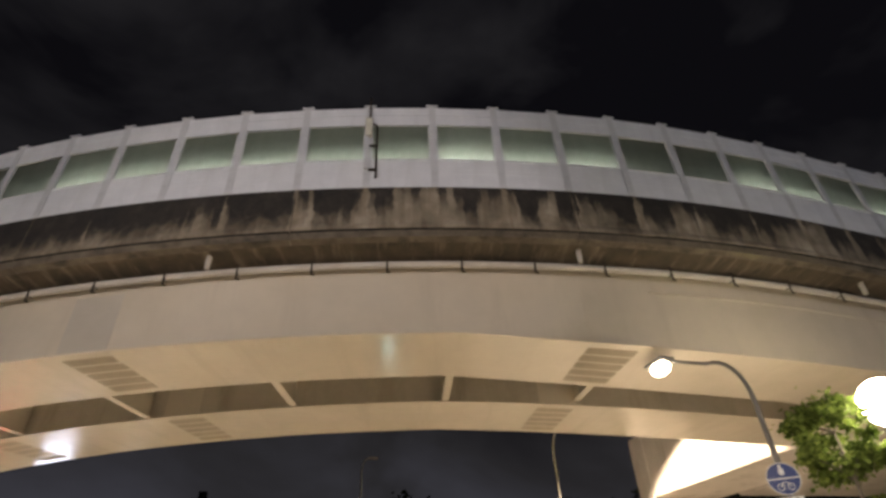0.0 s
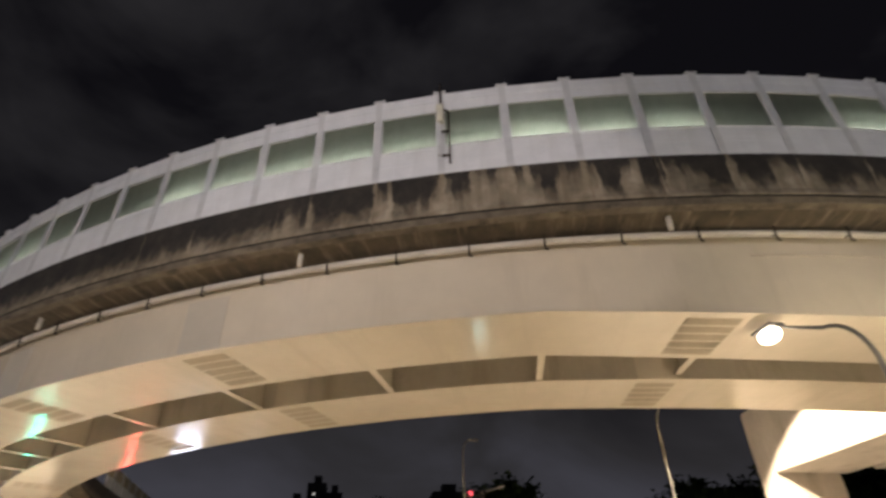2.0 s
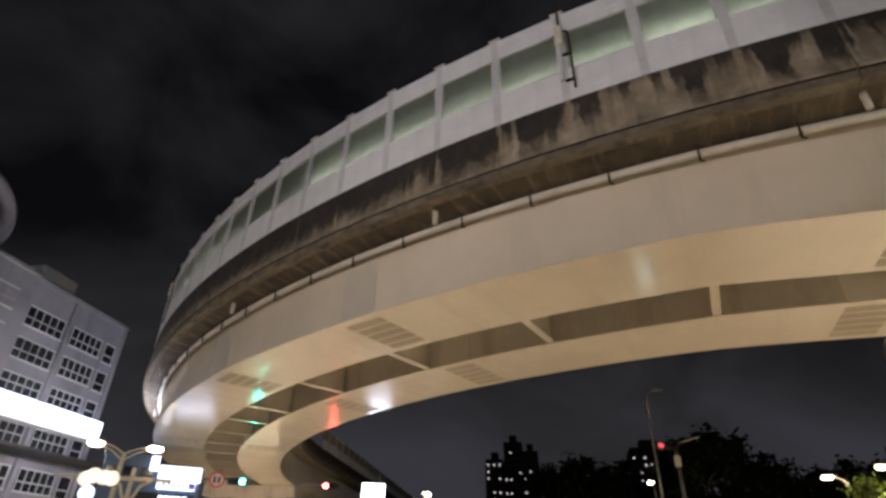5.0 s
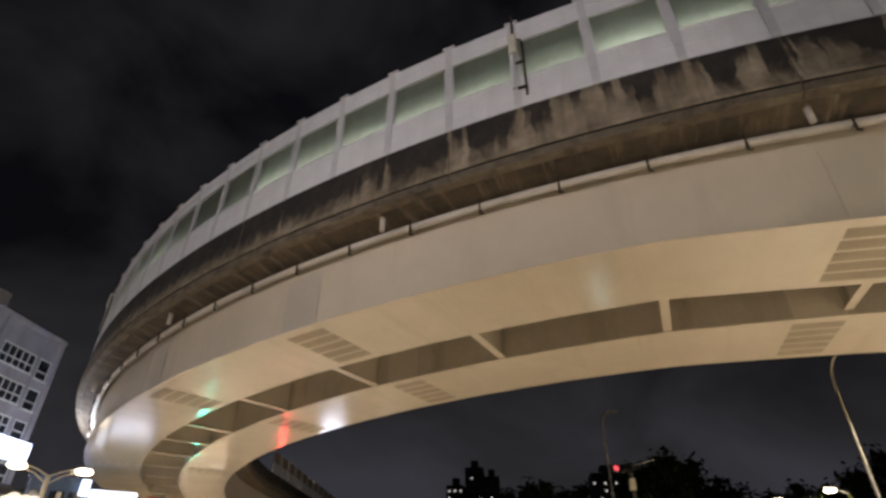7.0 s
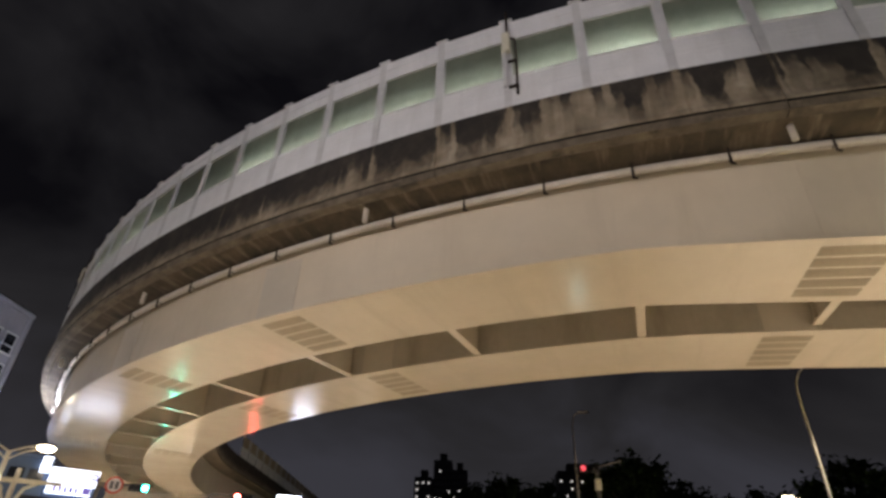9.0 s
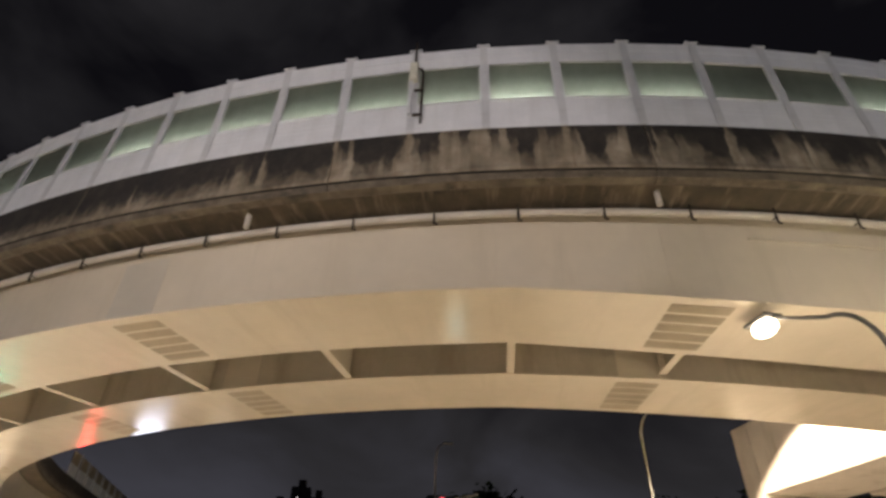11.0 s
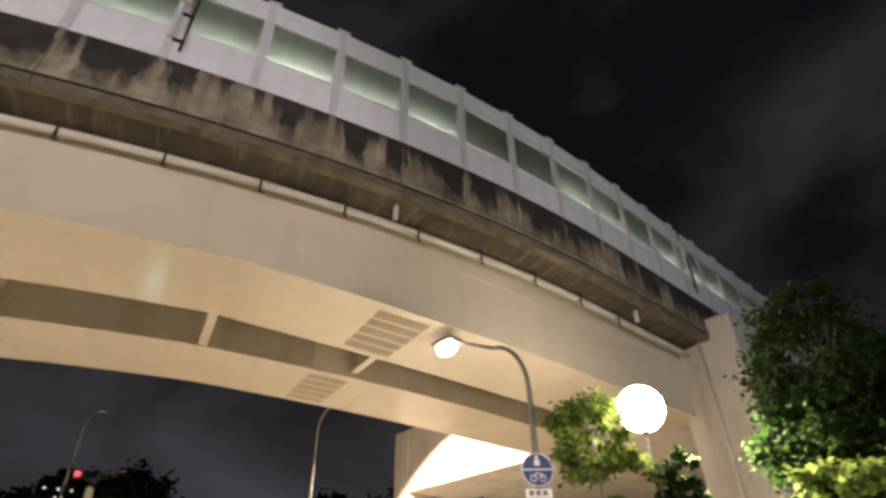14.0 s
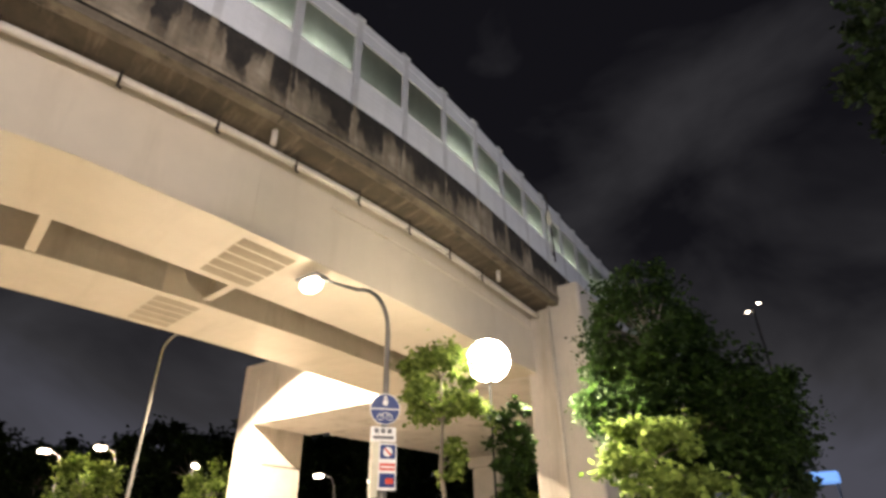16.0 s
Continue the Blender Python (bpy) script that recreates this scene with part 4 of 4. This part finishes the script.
ob = thing("traffic_signal", (6.45, 33.8, 0), "grey traffic signal pole with a red light", "traffic signal", "traffic signals")
part("pole", Shape().tube([(0, 0, 0), (0, 0, 7.9)], [0.14, 0.10], 10), M_GALV, ob, smooth=True)
part("arm", Shape().tube([(-0.9, 0, 8.0), (1.4, 0, 8.6)], 0.06, 8), M_GALV, ob, smooth=True)
signal_head(ob, (-0.45, -0.15, 8.1), "dim red")
part("controller_box", Shape().bevel_box(-0.16, 0.16, -0.16, 0.16, 7.0, 7.6, 0.02), M_BOX, ob)
for at, lit, turn in (((-20.4, 34.0), "green", 25), ((-15.0, 36.6), "red", 20)):
    ob = thing("traffic_signal", (at[0], at[1], 0), "traffic signal on a bent pole with a %s light" % lit, "traffic signal", "traffic signals", turn=turn)
    part("pole", Shape().tube([(-2.2, 0.3, 0), (-2.2, 0.3, 6.2), (-1.9, 0.3, 6.55), (0.7, 0.3, 6.65)], [0.13, 0.1, 0.08, 0.06], 10), M_GALV, ob, smooth=True)
    signal_head(ob, (0, 0, 6.45), lit)
    part("lower_pole", Shape().tube([(0.3, 0.3, 0), (0.3, 0.3, 4.9)], 0.06, 8), M_GALV, ob, smooth=True)
    signal_head(ob, (0, 0, 4.6), lit)
ob = thing("lit_sign_box", (-12.4, 37.6, 0), "small white lit sign box on a pole", "sign", turn=18)
part("pole", Shape().tube([(0, 0.1, 0), (0, 0.1, 4.0)], 0.08, 8), M_GALV, ob, smooth=True)
part("box", Shape().bevel_box(-0.75, 0.75, -0.1, 0.1, 4.3, 6.75, 0.03), M_BOXLIT, ob, "glowing white face")

ob = thing("traffic_signal", (3.8, 22.0, 0), "traffic signal on a short pole beyond the viaduct", "traffic signal", "traffic signals", turn=-10)
part("pole", Shape().tube([(0, 0.3, 0), (0, 0.3, 3.8)], [0.1, 0.08], 10), M_GALV, ob, smooth=True)
signal_head(ob, (0, 0, 3.5), "pale")
# low lamps added for bounced light on the soffit; the last four stay unseen
for x, y, h, w in ((-23.0, 42.0, 5.8, 15000), (-8.0, 33.0, 5.8, 15000), (-27.5, 45.0, 5.8, 15000), (4.5, 11.6, 2.2, 2300), (-3.5, 14.5, 2.4, 7000), (-11.5, 20.0, 3.0, 5600), (-18.0, 28.5, 3.6, 8000)):
    spot_lamp("soffit_fill_beam", (x, y + 1.2, h - 0.25), (x, y + 1.2, 0), w, WARM, 160, 0.15, 0.4)
    park_lamp((x, y), h, 0, "low warm lamp added under the viaduct for bounced light")
park_lamp((-7.6, 33.6), 4.7, 0, "small warm lamp beside the road")

ob = thing("street_lamp", (5.1, 32.6, 0), "tall thin unlit street lamp with a short arm", "street lamp")
part("pole", Shape().tube([(0, 0, 0), (0, 0, 6.0), (0, 0, 10.3), (0.12, 0, 10.8), (0.4, 0, 11.0)], [0.08, 0.065, 0.045, 0.04, 0.035], 8), M_GALV, ob, smooth=True)
part("lamp_head", Shape().bevel_box(0.38, 1.0, -0.12, 0.12, 10.97, 11.07, 0.03), M_GALV, ob)
ob = thing("lit_canopy", (40.2, 1.1, 0), "small canopy lit blue-white behind the trees", "canopy")
part("roof", Shape().bevel_box(-0.6, 0.6, -1.3, 1.0, 4.6, 5.2, 0.1), M_CANOPY, ob, "glowing blue-white roof edge")
for y in (-1.1, 0.8):
    part("leg", Shape().tube([(0, y, 0), (0, y, 4.6)], 0.07, 8), M_GALV, ob, smooth=True)

# green road sign on its gantry arm beside the street
ob = thing("direction_sign", (-8.0, 1.2, 0), "green road direction sign on a bent pole", "road sign", turn=52)
part("post", Shape().tube([(-1.9, 0.2, 0), (-1.9, 0.2, 6.9)], [0.13, 0.09], 12), M_GALV, ob, smooth=True)
part("panel", Shape().bevel_box(-1.6, 1.5, -0.05, 0.0, 5.6, 6.75, 0.03), M_GREEN, ob, "green sheet metal panel")
for z in (5.9, 6.5):
    part("arm", Shape().tube([(-1.9, 0.08, z), (1.4, 0.08, z)], 0.045, 8), M_GALV, ob, smooth=True)

# ---- white building on the west side ----
house = thing("office_building", (-33.5, 26.5, 0), "white tiled office building with banded windows and a lit sign", "building")
part("wall", Shape().box(-12, 0, 0, 9.0, 0, 18.0), M_FACADE, house)
part("roof_edge", Shape().bevel_box(-12.1, 0.18, -0.1, 9.15, 18.0, 18.35, 0.04), M_FACADE, house)
part("roof_plant", Shape().bevel_box(-5, -1.5, 1.5, 4.6, 19.3, 20.2, 0.05), M_FRAME, house, "pale metal plant box on a frame")
for y in (1.7, 4.4):
    part("plant_leg", Shape().box(-4.8, -4.7, y, y + 0.1, 18.35, 19.3), M_BLACK, house)
    part("plant_leg", Shape().box(-1.8, -1.7, y, y + 0.1, 18.35, 19.3), M_BLACK, house)
part("pilaster", Shape().bevel_box(0.0, 0.22, 3.55, 3.95, 0, 18.0, 0.03), M_FACADE, house)
part("pilaster", Shape().bevel_box(0.0, 0.22, 8.6, 9.0, 0, 18.0, 0.03), M_FACADE, house)


def window_group(parent, y0, y1, z0, z1, n):
    w = part("window", Shape().box(0.004, 0.05, y0, y1, z0, z1), M_GLASSDARK, parent)
    fr = Shape()
    fr.box(0.052, 0.12, y0 - 0.06, y1 + 0.06, z1, z1 + 0.08)
    fr.box(0.052, 0.18, y0 - 0.06, y1 + 0.06, z0 - 0.09, z0)
    fr.box(0.052, 0.10, y0, y1, z0 + 0.50, z0 + 0.57)
    for i in range(n + 1):
        y = y0 + (y1 - y0) * i / n
        fr.box(0.052, 0.10, y - 0.022, y + 0.022, z0, z1)
    part("window_frame", fr, M_FRAME, w)


for z, tall in ((15.1, 1.25), (12.95, 1.25), (10.95, 1.05), (8.15, 1.1), (5.6, 1.25), (2.6, 1.25)):
    window_group(house, 0.3, 3.35, z, z + tall, 5)
    window_group(house, 4.15, 7.0, z, z + tall, 5)
    window_group(house, 7.45, 8.45, z - 0.1, z + tall, 1)
part("sign_band", Shape().bevel_box(0.05, 0.5, -13.0, 9.2, 9.5, 10.8, 0.05), M_BAND, house, "long glowing white sign band")
part("sign_trim", Shape().bevel_box(0.05, 0.56, -13.0, 9.3, 9.3, 9.48, 0.02), M_FRAME, house)
part("awning", Shape().bevel_box(0.0, 1.8, -13.0, 9.2, 7.6, 7.85, 0.05), M_BLACK, house)

wing = thing("office_wing", (-33.0, 26.4, 0), "pale building wing with a large ring arch on its roof", "building")
part("wall", Shape().box(-12, 0.1, -14.0, -0.02, 0, 18.0), M_FACADE, wing)
part("roof_edge", Shape().bevel_box(-12.1, 0.25, -14.1, -0.02, 18.0, 18.3, 0.04), M_FACADE, wing)
ring = [(-1.0, -5.6 + 2.6 * math.cos(2 * math.pi * i / 32), 20.3 + 2.6 * math.sin(2 * math.pi * i / 32)) for i in range(33)]
part("ring_arch", Shape().tube(ring, 0.45, 10, False), M_FACADE, wing, smooth=True)
for z in (15.4, 13.1, 11.0, 5.6):
    window_group(wing, -4.4, -1.2, z, z + 1.25, 5)
    window_group(wing, -9.5, -6.0, z, z + 1.25, 5)

point_lamp("shop_light", (-24.6, 30.9, 8.6), 4200, (0.72, 0.82, 1.0), 0.3)
point_lamp("shop_light", (-27.2, 28.4, 8.2), 1200, (1.0, 0.93, 0.82), 0.3)
# ---- street corner: double lamp, signal arm, shop with a lit board ----
ob = thing("double_street_lamp", (-22.3, 25.7, 0), "cream street lamp with two opposite arms and bright heads", "street lamp", turn=40.5)
part("pole", Shape().tube([(0, 0, 0), (0, 0, 3.5), (0, 0, 6.75)], [0.16, 0.13, 0.10], 10), M_CREAMPOLE, ob, smooth=True)
for d in (-1, 1):
    for z0, z1 in ((6.7, 7.2), (6.35, 7.08)):
        part("arm", Shape().tube([(0, 0, z0), (d * 0.6, 0, z0 + (z1 - z0) * 0.6), (d * 1.4, 0, z1)], 0.035, 8), M_CREAMPOLE, ob, smooth=True)
    h = part("lamp_head", Shape().bevel_box(d * 1.4 - 0.36, d * 1.4 + 0.36, -0.15, 0.15, 7.15, 7.27, 0.04), M_GALV, ob)
    part("lens", bowl(0.40, 0.22, 0.17, (d * 1.4, 0, 7.06)), M_LED_WARM, h, "glowing warm lens", smooth=True)

ob = thing("signal_arm_pole", (-21.75, 26.1, 0), "cream forked pole with a long arm carrying round lit lamps", "signal pole", turn=40.5)
part("pole", Shape().tube([(0, 0, 0), (0, 0, 3.0), (0, 0, 6.05)], [0.17, 0.14, 0.10], 10), M_CREAMPOLE, ob, smooth=True)
part("arm", Shape().tube([(-3.4, 0, 5.42), (0, 0, 5.52), (1.9, 0, 5.56)], [0.07, 0.11, 0.08], 10), M_CREAMPOLE, ob, smooth=True)
for d in (-1, 1):
    part("fork", Shape().tube([(0, -0.06, 4.3), (d * 0.28, -0.06, 4.75), (d * 0.45, -0.06, 5.2), (d * 0.95, -0.06, 5.5)], 0.075, 8), M_CREAMPOLE, ob, smooth=True)
for x, z, r in ((-2.02, 5.36, 0.36), (-1.72, 5.52, 0.37), (-1.25, 5.47, 0.35), (-0.9, 5.45, 0.36)):
    disc_body = part("round_lamp", Shape().tube([(x, -0.13, z), (x, 0.05, z)], [r, r * 0.9], 20), M_CREAMPOLE, ob, "round cream lamp housing")
    part("face", Shape().tube([(x, -0.16, z), (x, -0.134, z)], [r * 0.88, r * 0.95], 20), M_ROUND, disc_body, "glowing cream face")
ob = thing("round_lamp_sign", (-23.1, 24.9, 0), "round blue-white lit disc on a thin pole", "sign", turn=42)
part("pole", Shape().tube([(0, 0.1, 0), (0, 0.1, 4.6)], 0.05, 8), M_GALV, ob, smooth=True)
part("disc", Shape().tube([(0, -0.06, 4.72), (0, 0.08, 4.72)], 0.36, 24), M_COOLDISC, ob, "glowing blue-white disc")

shop = thing("shop_building", (-22.3, 30.85, 0), "low blue-grey corner shop with a white lit sign board", "building", turn=35.7)
part("wall", Shape().bevel_box(-4.2, -1.3, 0.4, 5.0, 0, 7.3, 0.05), M_BLUEWALL, shop)
part("wall", Shape().bevel_box(-1.296, 1.2, 0.4, 4.6, 0, 6.7, 0.05), M_BLUEWALL, shop)
part("roof_edge", Shape().bevel_box(-4.3, -1.25, 0.3, 5.1, 7.3, 7.42, 0.03), M_BLUEWALL, shop)
b = part("sign_board", Shape().bevel_box(-1.2, 1.15, -0.1, 0.2, 6.05, 6.85, 0.03), M_BOARD, shop, "white lit upper sign board")
part("arrow_panel", Shape().bevel_box(0.78, 1.10, -0.115, -0.101, 6.36, 6.72, 0.004), M_PURPLE, b, "purple panel with a white mark")
part("arrow_mark", Shape().bevel_box(0.86, 1.02, -0.13, -0.116, 6.48, 6.6, 0.02), M_BOARD, b)
b = part("sign_board", Shape().bevel_box(-1.15, 0.95, -0.08, 0.2, 5.58, 6.02, 0.02), M_BOARD, shop, "white lit lower sign board with dark print")
for k in range(5):
    part("print_bar", Shape().box(-0.85 + k * 0.26, -0.70 + k * 0.26, -0.092, -0.081, 5.66, 5.94), M_PURPLE, b)
part("arrow_panel", Shape().bevel_box(0.55, 0.92, -0.095, -0.081, 5.64, 5.98, 0.004), M_PURPLE, b, "purple panel with a white mark")
part("side_board", Shape().bevel_box(-1.75, -1.3, 0.05, 0.3, 6.55, 7.35, 0.03), M_BOARD, shop, "small white lit side board")
part("shop_window", Shape().box(-2.2, 1.0, 0.33, 0.396, 4.2, 5.4), M_GLASSDARK, shop)
for k in range(5):
    part("window_light", Shape().box(-0.9 + k * 0.32, -0.68 + k * 0.32, 0.30, 0.328, 4.95, 5.25), M_BAND, shop)
for k in range(3):
    part("window", Shape().box(-4.0 + k * 0.9, -3.3 + k * 0.9, 0.34, 0.396, 5.9, 6.7), M_GLASSDARK, shop)

ob = thing("prohibition_sign", (-18.5, 28.6, 0), "round white sign with a red ring on a thin arm", "road sign", turn=33)
part("post", Shape().tube([(-0.75, 0.08, 0), (-0.75, 0.08, 6.1)], [0.07, 0.05], 8), M_GALV, ob, smooth=True)
part("arm", Shape().tube([(-0.75, 0.08, 5.85), (0.75, 0.08, 5.85)], 0.03, 8), M_GALV, ob, smooth=True)
plate = part("plate", Shape().tube([(0, -0.02, 5.8), (0, 0.0, 5.8)], 0.40, 28), M_WHITE, ob)
part("red_ring", Shape().tube([(0.36 * math.cos(2 * math.pi * i / 32), -0.03, 5.8 + 0.36 * math.sin(2 * math.pi * i / 32)) for i in range(33)], 0.05, 8, False), M_RED, plate, "red painted ring")
part("print_bar", Shape().box(-0.2, -0.04, -0.032, -0.021, 5.62, 5.98), M_GREYTXT, plate)
part("print_bar", Shape().box(0.04, 0.2, -0.032, -0.021, 5.62, 5.98), M_GREYTXT, plate)
